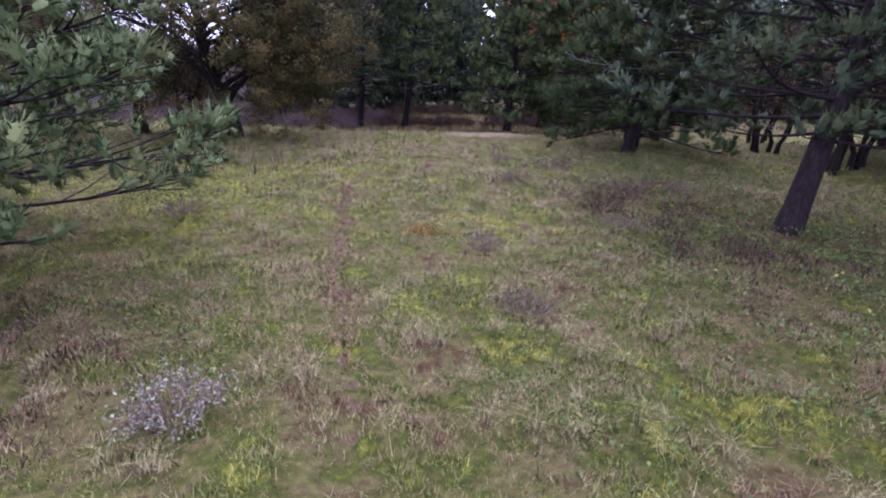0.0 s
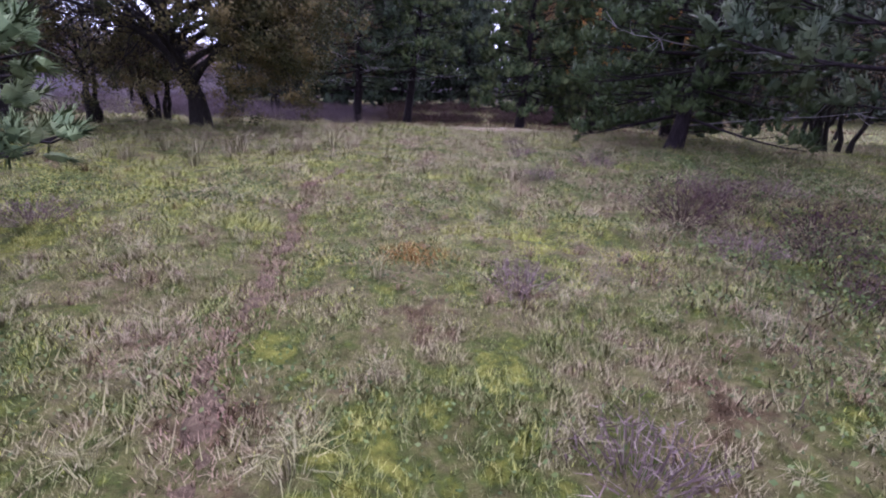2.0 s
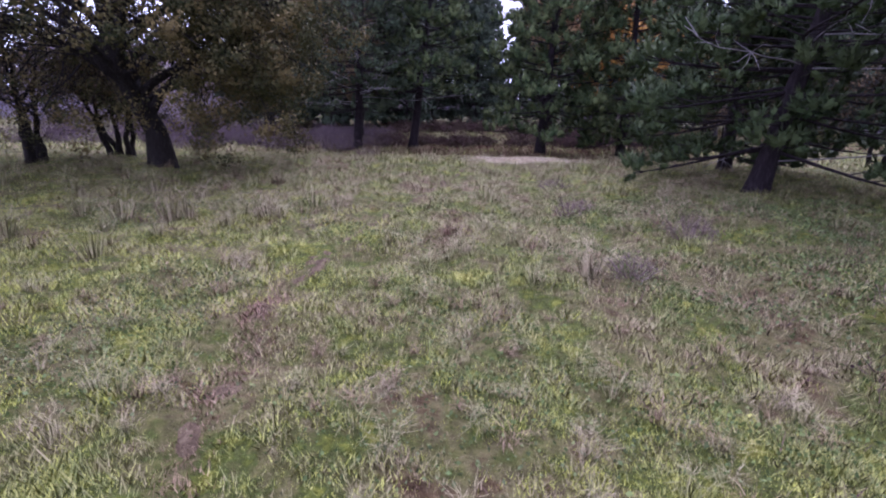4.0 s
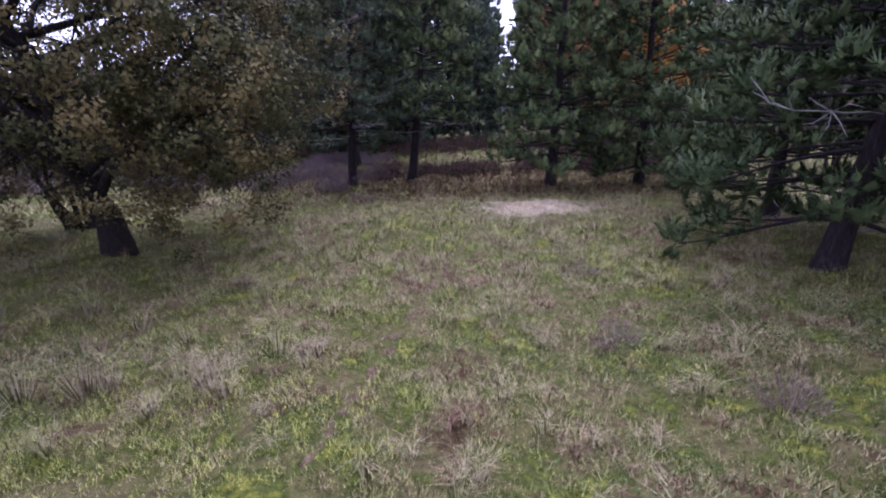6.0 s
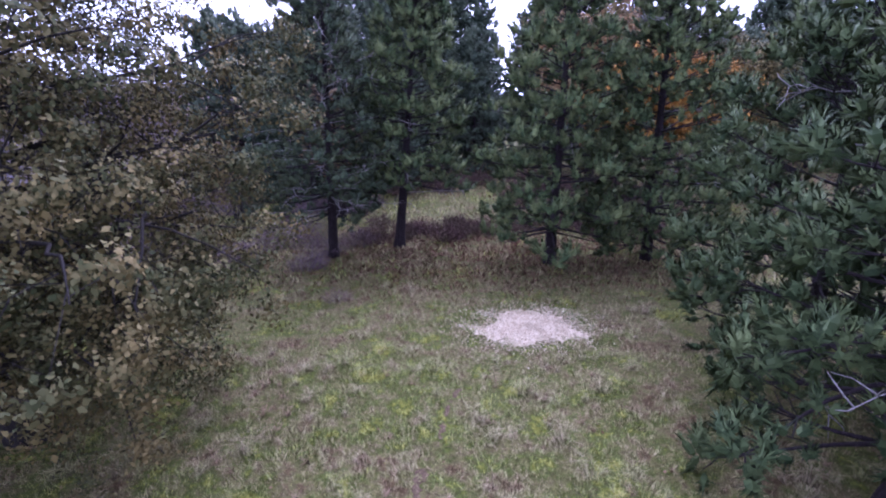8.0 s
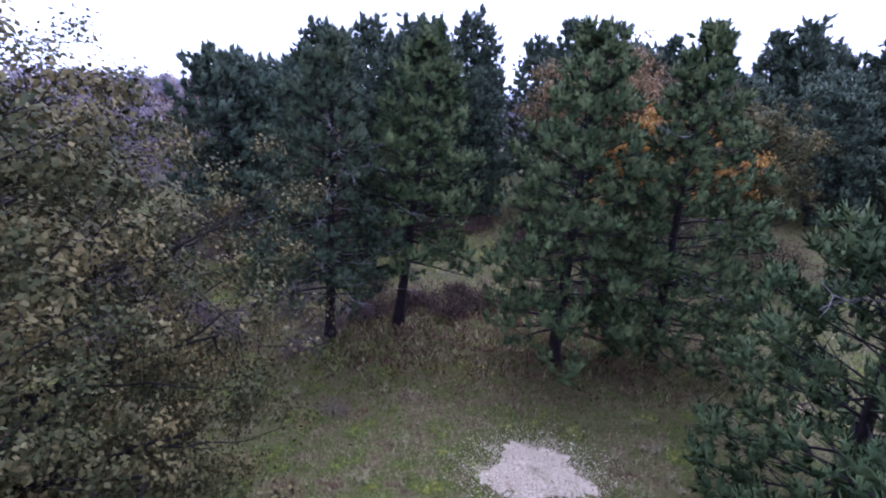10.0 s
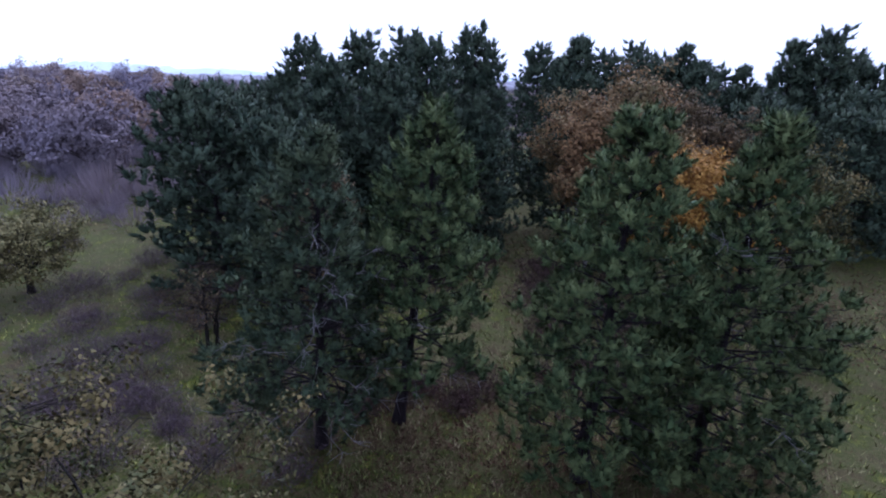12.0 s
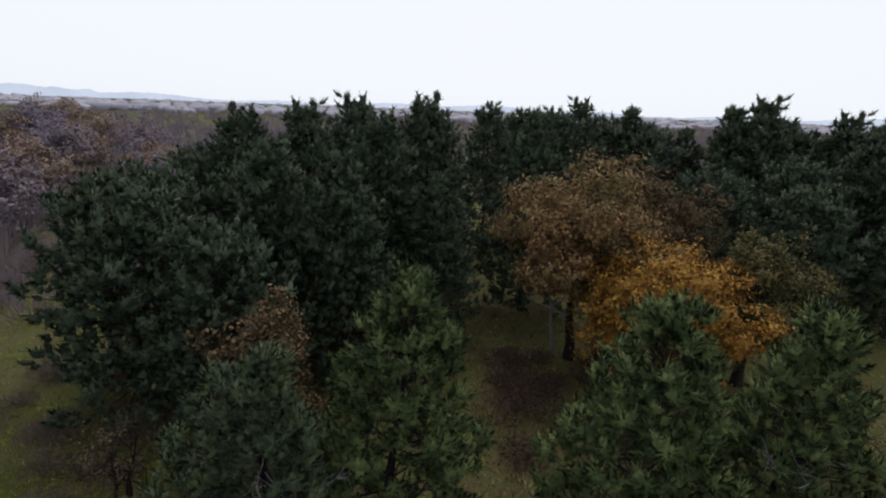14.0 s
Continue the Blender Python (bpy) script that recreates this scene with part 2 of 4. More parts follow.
# ---- mesh helpers ----
class Soup:
    """Gathers triangles and tubes into one mesh."""

    def __init__(self):
        self.v, self.f3, self.f4, self.n, self.way = [], [], [], 0, []

    def facing(self, t, way):
        """Faces (m, k, 3) that take their shading from the mass of foliage they belong to: way, one a face."""
        m, k = t.shape[:2]
        flip = (np.cross(t[:, 1] - t[:, 0], t[:, 2] - t[:, 0]) * way).sum(1) < 0
        t[flip] = t[flip][:, ::-1]
        self.way.append(np.repeat(way, k, 0))
        (self.tris if k == 3 else self.quads)(t)

    def tris(self, t):
        t = np.asarray(t, float).reshape(-1, 3)
        self.f3.append(np.arange(len(t)).reshape(-1, 3) + self.n)
        self.v.append(t)
        self.n += len(t)

    def quads(self, q):
        q = np.asarray(q, float).reshape(-1, 3)
        self.f4.append(np.arange(len(q)).reshape(-1, 4) + self.n)
        self.v.append(q)
        self.n += len(q)

    def tube(self, pts, radii, sides=6, rough=0.0, rng=None):
        pts = np.asarray(pts, float)
        k = len(pts)
        d = np.gradient(pts, axis=0)
        d /= np.linalg.norm(d, axis=1)[:, None] + 1e-9
        ref = np.array([0.0, 0, 1]) if abs(d[:, 2]).mean() < 0.8 else np.array([1.0, 0, 0])
        u = np.cross(d, ref)
        u /= np.linalg.norm(u, axis=1)[:, None] + 1e-9
        w = np.cross(d, u)
        a = np.arange(sides) / sides * 2 * np.pi
        r = np.asarray(radii, float)[:, None] * np.ones((k, sides))
        if rough:
            r = r * (1 + rough * rng.uniform(-1, 1, (k, sides)))
        ring = pts[:, None] + r[..., None] * (np.cos(a)[None, :, None] * u[:, None] + np.sin(a)[None, :, None] * w[:, None])
        i, j = np.arange(k - 1)[:, None], np.arange(sides)[None]
        q = np.stack([i * sides + j, i * sides + (j + 1) % sides, (i + 1) * sides + (j + 1) % sides, (i + 1) * sides + j], -1)
        self.f4.append(q.reshape(-1, 4) + self.n)
        self.v.append(ring.reshape(-1, 3))
        self.n += k * sides

    def mesh(self, name, material, smooth=False):
        me = bpy.data.meshes.new(name)
        v = np.concatenate(self.v) if self.v else np.zeros((0, 3))
        f3 = np.concatenate(self.f3) if self.f3 else np.zeros((0, 3), int)
        f4 = np.concatenate(self.f4) if self.f4 else np.zeros((0, 4), int)
        me.vertices.add(len(v))
        me.vertices.foreach_set("co", v.astype(np.float32).ravel())
        loops = np.concatenate([f3.ravel(), f4.ravel()]).astype(np.int32)
        me.loops.add(len(loops))
        me.loops.foreach_set("vertex_index", loops)
        count = len(f3) + len(f4)
        me.polygons.add(count)
        starts = np.concatenate([np.arange(len(f3)) * 3, len(f3) * 3 + np.arange(len(f4)) * 4]).astype(np.int32)
        me.polygons.foreach_set("loop_start", starts)
        if smooth:
            me.polygons.foreach_set("use_smooth", np.ones(count, bool))
        me.materials.append(material)
        if self.way:
            a = me.attributes.new("custom_normal", "FLOAT_VECTOR", "POINT")
            a.data.foreach_set("vector", unit(np.concatenate(self.way)).astype(np.float32).ravel())
        me.update(calc_edges=True)
        return me


def part(name, soup, material, parent=None, label="", smooth=False):
    ob = new(name, soup.mesh(name, material, smooth))
    if parent:
        ob.parent = parent
    return tagged(ob, label)


def thing(name, place, label, category, group="", kind=""):
    ob = new(name)
    ob.location = place
    return tagged(ob, label, category, group, kind)


WAVES = np.random.RandomState(5)
WAVE_DIR, WAVE_PH, WAVE_F = WAVES.uniform(0, 2 * np.pi, 14), WAVES.uniform(0, 2 * np.pi, 14), WAVES.uniform(0.6, 1.7, 14)


def waves(x, y, size):
    """Soft noise of about unit height over the plan, with humps of the given size in metres."""
    s = 0
    for a, p, f in zip(WAVE_DIR, WAVE_PH, WAVE_F):
        s = s + np.sin((x * np.cos(a) + y * np.sin(a)) * 2 * np.pi * f / size + p)
    return s / 5


def step(x, a, b):
    t = np.clip((x - a) / (b - a), 0, 1)
    return t * t * (3 - 2 * t)


def ground(x, y):
    """The lie of the land: a grassy rise that falls away gently to the foot of the pines."""
    x, y = np.asarray(x, float), np.asarray(y, float)
    z = -0.5 * step(y, 16, 25) + 0.05 * waves(x, y, 6.0) + 0.045 * waves(y, x, 1.1) * (np.hypot(x, y - 12) < 40)
    far = step(np.hypot(x, y - 15), 45, 160)
    return z + far * (0.9 * waves(x, y, 90.0)) - far * 0.3


def unit(v):
    return v / (np.linalg.norm(v, axis=-1, keepdims=True) + 1e-9)


def shoots(soup, p, d, size, mass, count, rng, needle=0.13, wide=0.011, core=0.36):
    """Pine shoots from each p along d: a rounded body set all round with needle bundles, closer at the tip."""
    p, d, size, mass = (np.asarray(v, float) for v in (p, d, size, mass))
    m = len(p)
    u = unit(np.cross(d, unit(rng.normal(size=(m, 3)))))
    w = np.cross(d, u)
    s1 = size[:, None]
    turns = [(math.cos(q * 1.2566), math.sin(q * 1.2566)) for q in range(5)]
    rings = [[p + d * s1 * f + (u * c + w * e) * needle * core * r * rng.uniform(0.8, 1.2, (m, 1)) for c, e in turns] for f, r in ((0.25, 0.8), (0.72, 1.0))]
    for k in range(5):
        c, e = turns[k]
        way = unit(unit(u * c + w * e) * 0.8 + mass * 0.6 + d * 0.2)
        a, b, a2, b2 = rings[0][k], rings[0][(k + 1) % 5], rings[1][k], rings[1][(k + 1) % 5]
        soup.facing(np.stack([p, a, b], 1), unit(way - d * 0.8))
        soup.facing(np.stack([a, b, b2, a2], 1), way)
        soup.facing(np.stack([a2, b2, p + d * s1 * 1.04], 1), unit(way + d * 0.8))
    p, d, size, mass = (np.repeat(e, count, 0) for e in (p, d, size, mass))
    n = len(p)
    side = unit(np.cross(d, unit(rng.normal(size=(n, 3)))))
    f = rng.uniform(0, 1, (n, 1)) ** 0.7
    a = 1.5 - 1.15 * f + rng.normal(size=(n, 1)) * 0.25
    out = d * np.cos(a) + side * np.sin(a)
    root = p + d * size[:, None] * (0.08 + 0.9 * f)
    across = unit(np.cross(out, side) + unit(rng.normal(size=(n, 3))) * 0.5) * wide
    tip = root + out * needle * rng.uniform(0.7, 1.25, (n, 1))
    soup.facing(np.stack([root - across, root + across, tip], 1), unit(side * 0.7 + d * (0.9 * f - 0.25) + mass * 0.9))


def leaves(soup, p, size, rng, up=0.3, way=None):
    """Single leaves at the points p, each a folded diamond; way: the side of the crown that each one lies on."""
    n = len(p)
    d = unit(rng.normal(size=(n, 3)) + (0, 0, -up))
    if way is None:
        side = unit(np.cross(d, rng.normal(size=(n, 3))))
    else:
        d = unit(d - way * (d * way).sum(1)[:, None] * 0.8)
        side = unit(np.cross(d, way + rng.normal(size=(n, 3)) * 0.35))
    s = size * rng.uniform(0.6, 1.3, (n, 1))
    lift = np.cross(d, side) * s * 0.15
    a, b, c, e = p, p + d * s * 0.5 + side * s * 0.33 + lift, p + d * s, p + d * s * 0.5 - side * s * 0.33 + lift
    if way is None:
        soup.quads(np.stack([a, b, c, e], 1))
    else:
        soup.facing(np.stack([a, b, c, e], 1), way)


def slivers(soup, a, b, width, rng):
    """Fine twigs from a to b, each one narrow triangle."""
    side = unit(np.cross(b - a, rng.normal(size=a.shape))) * width
    soup.tris(np.stack([a - side, a + side, b], 1))


def pine(place, height, radius, low, seed, material, label, lean=(0, 0), curve=(0, 0), girth=0.16, bare=0.3, whorl=0.45, per=6, shoot=0.3, needles=44, needle=0.16, wide=0.013,
         detailed=True, group="", dead=0, reach=None, spacing=0.4, flat=0.75, thin=0.0, clump=2, upright=0.7, side_len=0.36, rise=(-6, 50), hang=0.0, pad=0.12):
    """A pine: whorls of branches up a tapering trunk, each with side twigs that end in clusters of needle shoots."""
    rng = np.random.RandomState(seed)
    ob = thing("pine_tree", place, label, "tree", group)
    zs = np.linspace(-0.15, height * 0.97, 16)

    def axis(z):
        u = np.asarray(z, float) / height
        return np.stack([lean[0] * z + curve[0] * np.sin(u * 3), lean[1] * z + curve[1] * np.sin(u * 3), z + 0 * u], -1)

    wood = Soup()
    rad = girth * (1 - 0.9 * np.clip(zs / height, 0, 1)) + girth * 0.32 * np.exp(-np.clip(zs, 0, 9) * 4.5)
    wood.tube(axis(zs), rad, 12 if detailed else 7, 0.07, rng)
    if detailed:
        part("trunk", wood, PINE_BARK, ob, "dark furrowed pine trunk", True)
    roots, ways, sizes, masses = [], [], [], []
    up = np.array([0, 0, 1.0])
    z, turn = low, rng.uniform(0, 6)
    while z < height - 0.12:
        u = (z - low) / (height - low)
        turn += 0.8
        for k in range(per if u < 0.8 else max(4, per - 2)):
            a = turn + k * 2 * np.pi / per + rng.uniform(-0.3, 0.3)
            zz = z + rng.uniform(-0.16, 0.16)
            length = (radius * (1 - u) ** flat * (0.75 + 0.25 * min(1, u * 5)) + 0.12) * rng.uniform(0.66, 1.12)
            if reach:
                length *= reach(a, zz)
            if length < 0.12 or rng.uniform() < thin:
                continue
            tilt = radians(rise[0] + (rise[1] - rise[0]) * u ** 1.1 + rng.uniform(-8, 8))
            t = np.linspace(0, 1, 7)[:, None]
            out = np.array([np.cos(a), np.sin(a), 0])
            wig = np.array([-np.sin(a), np.cos(a), 0]) * rng.uniform(-0.1, 0.1)
            line = axis(zz) + (out * t * np.cos(tilt) + wig * np.sin(t * 4) + up * (t * np.sin(tilt) + (0.14 - 0.06 * u) * t ** 3 - 0.06 * t - hang * t * t)) * length
            b = Soup() if detailed else wood
            w = girth * 0.2 * (1 - 0.75 * u) * (0.5 + 0.5 * length / max(radius, 0.1))
            b.tube(line, w * (1 - 0.85 * t[:, 0]) + 0.004, 6 if detailed else 4)
            inner = bare * (1 - 0.75 * u)
            spots = [(line[-1], unit(line[-1] - line[-2]), 1.15)]
            m = max(1, int(length * (1 - inner) / spacing))
            for q in range(m):
                f = inner + (1 - inner) * (q + rng.uniform(0.1, 0.8)) / m
                i = min(5, int(f * 6))
                root = line[i] + (line[i + 1] - line[i]) * (f * 6 - i)
                for side in (-1, 1):
                    ang = a + side * rng.uniform(0.5, 1.1)
                    way = unit(np.array([np.cos(ang), np.sin(ang), rng.uniform(-0.1, 0.3) + 0.5 * u]))
                    end = root + way * (length * side_len * (1.1 - f) * rng.uniform(0.6, 1.3) + 0.12)
                    if detailed:
                        b.tube([root, (root + end) / 2 + (0, 0, -0.02), end], [0.012, 0.009, 0.006], 3)
                    spots.append((end, way, rng.uniform(0.7, 1.05)))
            for heart, way, f in spots:
                k2 = max(2, int(clump * f + rng.uniform(0, 1)))
                ball = unit(rng.normal(size=(k2, 3)) * 0.7 + way * 0.6 + up * upright)
                roots.extend(heart + ball * pad * rng.uniform(0.1, 1, (k2, 1)) - way * 0.05)
                ways.extend(unit(ball + up * upright * 0.4))
                sizes.extend(shoot * f * (1 - 0.25 * u) * rng.uniform(0.7, 1.2, k2))
                masses.extend(unit(ball + out * 0.3 + up * 0.15))
            if detailed:
                part("branch", b, PINE_BARK, ob)
        z += whorl * (1 - 0.4 * u) * rng.uniform(0.85, 1.15)
    for e in np.linspace(0.02, 0.5, 9):
        roots.append(axis(height - e - shoot * 0.5) + rng.normal(size=3) * 0.08)
        ways.append(unit(up + rng.normal(size=3) * 0.3))
        sizes.append(shoot * 0.9)
        masses.append(unit(up + rng.normal(size=3) * 0.5))
    if not detailed:
        part("trunk", wood, PINE_BARK, ob, "", True)
    c = Soup()
    shoots(c, roots, ways, sizes, masses, needles, rng, needle, wide)
    part("crown", c, material, ob)
    for _ in range(dead):
        zz = rng.uniform(low * 0.6, height * 0.8)
        a, ln = rng.uniform(np.pi, 2 * np.pi), radius * rng.uniform(0.8, 1.06) * (1 - max(0, (zz - low) / (height - low))) ** flat
        t = np.linspace(0, 1, 6)[:, None]
        out = np.array([np.cos(a), np.sin(a), rng.uniform(-0.1, 0.2)])
        b = Soup()
        line = axis(zz) + out * ln * t + rng.normal(size=(6, 3)) * 0.05 * t
        b.tube(line, 0.015 * (1 - 0.7 * t[:, 0]), 4)
        for _ in range(9):
            i = rng.randint(3, 6)
            way = unit(out + rng.normal(size=3) * 0.7)
            b.tube([line[i], line[i] + way * 0.2, line[i] + way * 0.36 + rng.normal(size=3) * 0.06], [0.009, 0.007, 0.003], 3)
        part("dead_branch", b, DEAD_WOOD, ob, "bleached bare dead branch")
    return ob


def bent(a, b, lift, rng, n=7, wobble=0.03):
    """A bough from a to b that first climbs by lift, then levels out."""
    t = np.linspace(0, 1, n)[:, None]
    mid = a + (b - a) * 0.45 + np.array([0, 0, lift])
    line = a * (1 - t) ** 2 + 2 * mid * t * (1 - t) + b * t * t
    return line + np.cumsum(rng.normal(size=(n, 3)), 0) * wobble * np.linalg.norm(b - a) / n * (t > 0)


def broadleaf(place, height, radius, fork, seed, material, label, bark=None, girth=0.25, leaf=0.13, clump=34, limbs=16, subs=7, twigs=5, name="oak_tree", stems=1,
              detailed=True, group="", category="tree", bottom=1.0, spread=0.26, full=None, fine=0.005, low=-48, droop=1.15, sag=0.0):
    """A broadleaved tree: a leader with limbs that reach out to a rounded crown, boughs and twigs on them, and clumps of leaves at the twig ends.
    bottom: the height at which the crown begins; full: the share of leaf clumps kept at a place in the crown."""
    rng = np.random.RandomState(seed)
    bark = bark or OAK_BARK
    ob = thing(name, place, label, category, group)
    mid = np.array([0, 0, (bottom + height) / 2])
    axes = np.array([radius, radius, (height - bottom) / 2])
    s, leaders = Soup(), []
    for k in range(stems):
        off = np.zeros(3) if stems == 1 else np.array([*rng.uniform(-0.16, 0.16, 2) * radius, 0])
        top = off * (1, 1, 0) * (1 if stems == 1 else 2.6) + np.array([*rng.uniform(-0.12, 0.12, 2) * radius, height * rng.uniform(0.66, 0.82)])
        t = np.linspace(0, 1, 9)[:, None]
        line = off + (top - off) * t + np.cumsum(rng.normal(size=(9, 3)) * (1, 1, 0), 0) * 0.012 * height * (t > 0.15)
        line[0, 2] = -0.15
        g = girth / math.sqrt(stems)
        s.tube(line, g * (1 - 0.85 * t[:, 0]) + g * 0.4 * np.exp(-t[:, 0] * 16), 12 if stems == 1 else 6, 0.06, rng)
        leaders.append(line)
    part("trunk", s, bark, ob, "", True)
    merged, twig_a, twig_b, spots = Soup(), [], [], []
    for k in range(limbs):
        b = Soup() if detailed else merged
        v = (k + 0.5) / limbs
        a, e = k * 2.4 + rng.uniform(-0.35, 0.35), radians(low + (80 - low) * v ** droop + rng.uniform(-9, 9))
        goal = mid + axes * np.array([np.cos(a) * np.cos(e), np.sin(a) * np.cos(e), np.sin(e)]) * rng.uniform(0.58, 0.82)
        line0 = leaders[k % stems]
        zs = fork + (line0[-1, 2] * 0.92 - fork) * v ** 1.2
        start = np.array([np.interp(zs, line0[:, 2], line0[:, q]) for q in range(3)])
        line = bent(start, goal, 0.14 * radius * (1 - v), rng)
        reach = np.linalg.norm(goal - start)
        t = np.linspace(0, 1, 7)
        w = girth * 0.42 * (1 - 0.55 * v) / math.sqrt(stems)
        b.tube(line, w * (1 - 0.85 * t) + 0.006, 7)
        for j in range(subs):
            f = 0.28 + 0.72 * (j + rng.uniform(0.2, 1)) / subs
            i = min(5, int(f * 6))
            at = line[i] + (line[i + 1] - line[i]) * (f * 6 - i)
            along = unit(line[min(6, i + 1)] - line[i])
            w2 = unit(along * 0.75 + rng.normal(size=3) * (0.7, 0.7, 0.5) + (0, 0, 0.12 if v > 0.35 else sag))
            line2 = bent(at, at + w2 * (radius * 0.2 + reach * 0.2) * rng.uniform(0.7, 1.15), 0.04 * radius, rng, 5, 0.2)
            b.tube(line2, w * 0.24 * (1 - 0.85 * np.linspace(0, 1, 5)) + 0.003, 4)
            for q in range(twigs):
                f3 = 0.25 + 0.75 * (q + rng.uniform()) / twigs
                at3 = line2[0] + (line2[-1] - line2[0]) * min(1, f3)
                end = at3 + unit(w2 * 0.6 + rng.normal(size=3) * 0.8) * radius * 0.13 * rng.uniform(0.6, 1.3)
                for c, d in ((at3, end), (at3 + (end - at3) * 0.5, end + rng.normal(size=3) * 0.05 * radius), (end, end + rng.normal(size=3) * 0.05 * radius), (end, end + rng.normal(size=3) * 0.05 * radius)):
                    twig_a.append(c)
                    twig_b.append(d)
                if full is None or rng.uniform() < full(end):
                    spots.append(end)
        if detailed:
            part("branch", b, bark, ob)
    slivers(merged, np.array(twig_a), np.array(twig_b), fine * max(1, radius / 4), rng)
    part("brushwood", merged, bark, ob)
    if clump and spots:
        heart = np.repeat(np.array(spots), clump, 0)
        puff = rng.normal(size=heart.shape) * 0.55
        p = heart + puff * spread * (1, 1, 0.75)
        way = unit(unit(puff) * 0.7 + unit((p - mid) / axes) * 0.5 + np.array([0, 0, 0.1]) + rng.normal(size=p.shape) * 0.25)
        c = Soup()
        leaves(c, p, leaf, rng, way=way)
        part("crown", c, material, ob)
    return ob


def shrub(place, radius, height, seed, material, label, count=260, leaf=0.03, leaf_count=300, leaf_mat=None, name="low_shrub", group="low shrubs on the meadow", foot_share=0.45):
    """A low bush of many fine stems that fan out from the ground, with a few small leaves."""
    rng = np.random.RandomState(seed)
    ob = thing(name, place, label, "shrub", group)
    n = count
    a, r = rng.uniform(0, 2 * np.pi, n), radius * np.sqrt(rng.uniform(0, 1, n))
    foot = np.stack([np.cos(a) * r * foot_share, np.sin(a) * r * foot_share, np.full(n, -0.03)], 1)
    top = np.stack([np.cos(a) * r * 1.1, np.sin(a) * r * 1.1, height * (1 - 0.55 * (r / radius) ** 2) * rng.uniform(0.55, 1.1, n)], 1)
    top[:, :2] += rng.normal(size=(n, 2)) * radius * 0.15
    mid = (foot + top) / 2 + rng.normal(size=(n, 3)) * 0.04 * radius
    s = Soup()
    slivers(s, foot, mid, 0.0045, rng)
    slivers(s, mid - (top - mid) * 0.1, top, 0.0035, rng)
    for _ in range(3):
        f = rng.uniform(0.2, 1, (n, 1))
        at = mid + (top - mid) * f
        slivers(s, at, at + unit(rng.normal(size=(n, 3)) + (0, 0, 0.5)) * height * rng.uniform(0.12, 0.3, (n, 1)), 0.003, rng)
    part("brushwood", s, material, ob)
    if leaf_count:
        c = Soup()
        k = rng.randint(0, n, leaf_count)
        leaves(c, mid[k] + (top[k] - mid[k]) * rng.uniform(0, 1.1, (leaf_count, 1)) + rng.normal(size=(leaf_count, 3)) * 0.02, leaf, rng)
        part("foliage", c, leaf_mat or material, ob)
    return ob


def on(x, y, sink=0.0):
    return (x, y, float(ground(x, y)) - sink)


# ---- the ground: one sheet to the horizon ----
def lines(a, b, fine, far):
    mid = np.arange(a, b, fine)
    grow = [fine]
    while sum(grow) < far:
        grow.append(grow[-1] * 1.22)
    g = np.cumsum(grow)
    return np.concatenate([(a - g)[::-1], mid, b + g])


gx, gy = lines(-9, 9, 0.16, 3200), lines(-2, 27, 0.16, 3200)
X, Y = np.meshgrid(gx, gy)
rise = 0.014 * waves(X * 1.7 + 3, Y * 1.7, 0.9) * (np.abs(X) < 11) * (Y < 29)
Z = ground(X, Y) + rise
s = Soup()
s.v = [np.stack([X, Y, Z], -1).reshape(-1, 3)]
i, j = np.meshgrid(np.arange(len(gy) - 1), np.arange(len(gx) - 1), indexing="ij")
w = len(gx)
s.f4 = [np.stack([i * w + j, i * w + j + 1, (i + 1) * w + j + 1, (i + 1) * w + j], -1).reshape(-1, 4)]
tagged(part("ground", s, SOIL, None, "rough meadow ground with moss and short dry grass", True), category="ground", kind="structure")


def trail(y):
    """Where the trodden path runs, by the distance ahead."""
    return np.interp(y, [2, 3.4, 4.8, 6.1, 7.2, 8.9, 12, 13.4, 15, 17], [-0.4, -0.72, -1.1, -1.22, -1.45, -1.6, -0.97, -0.68, -0.3, 0.2]) + 0.03 * np.sin(y * 5)


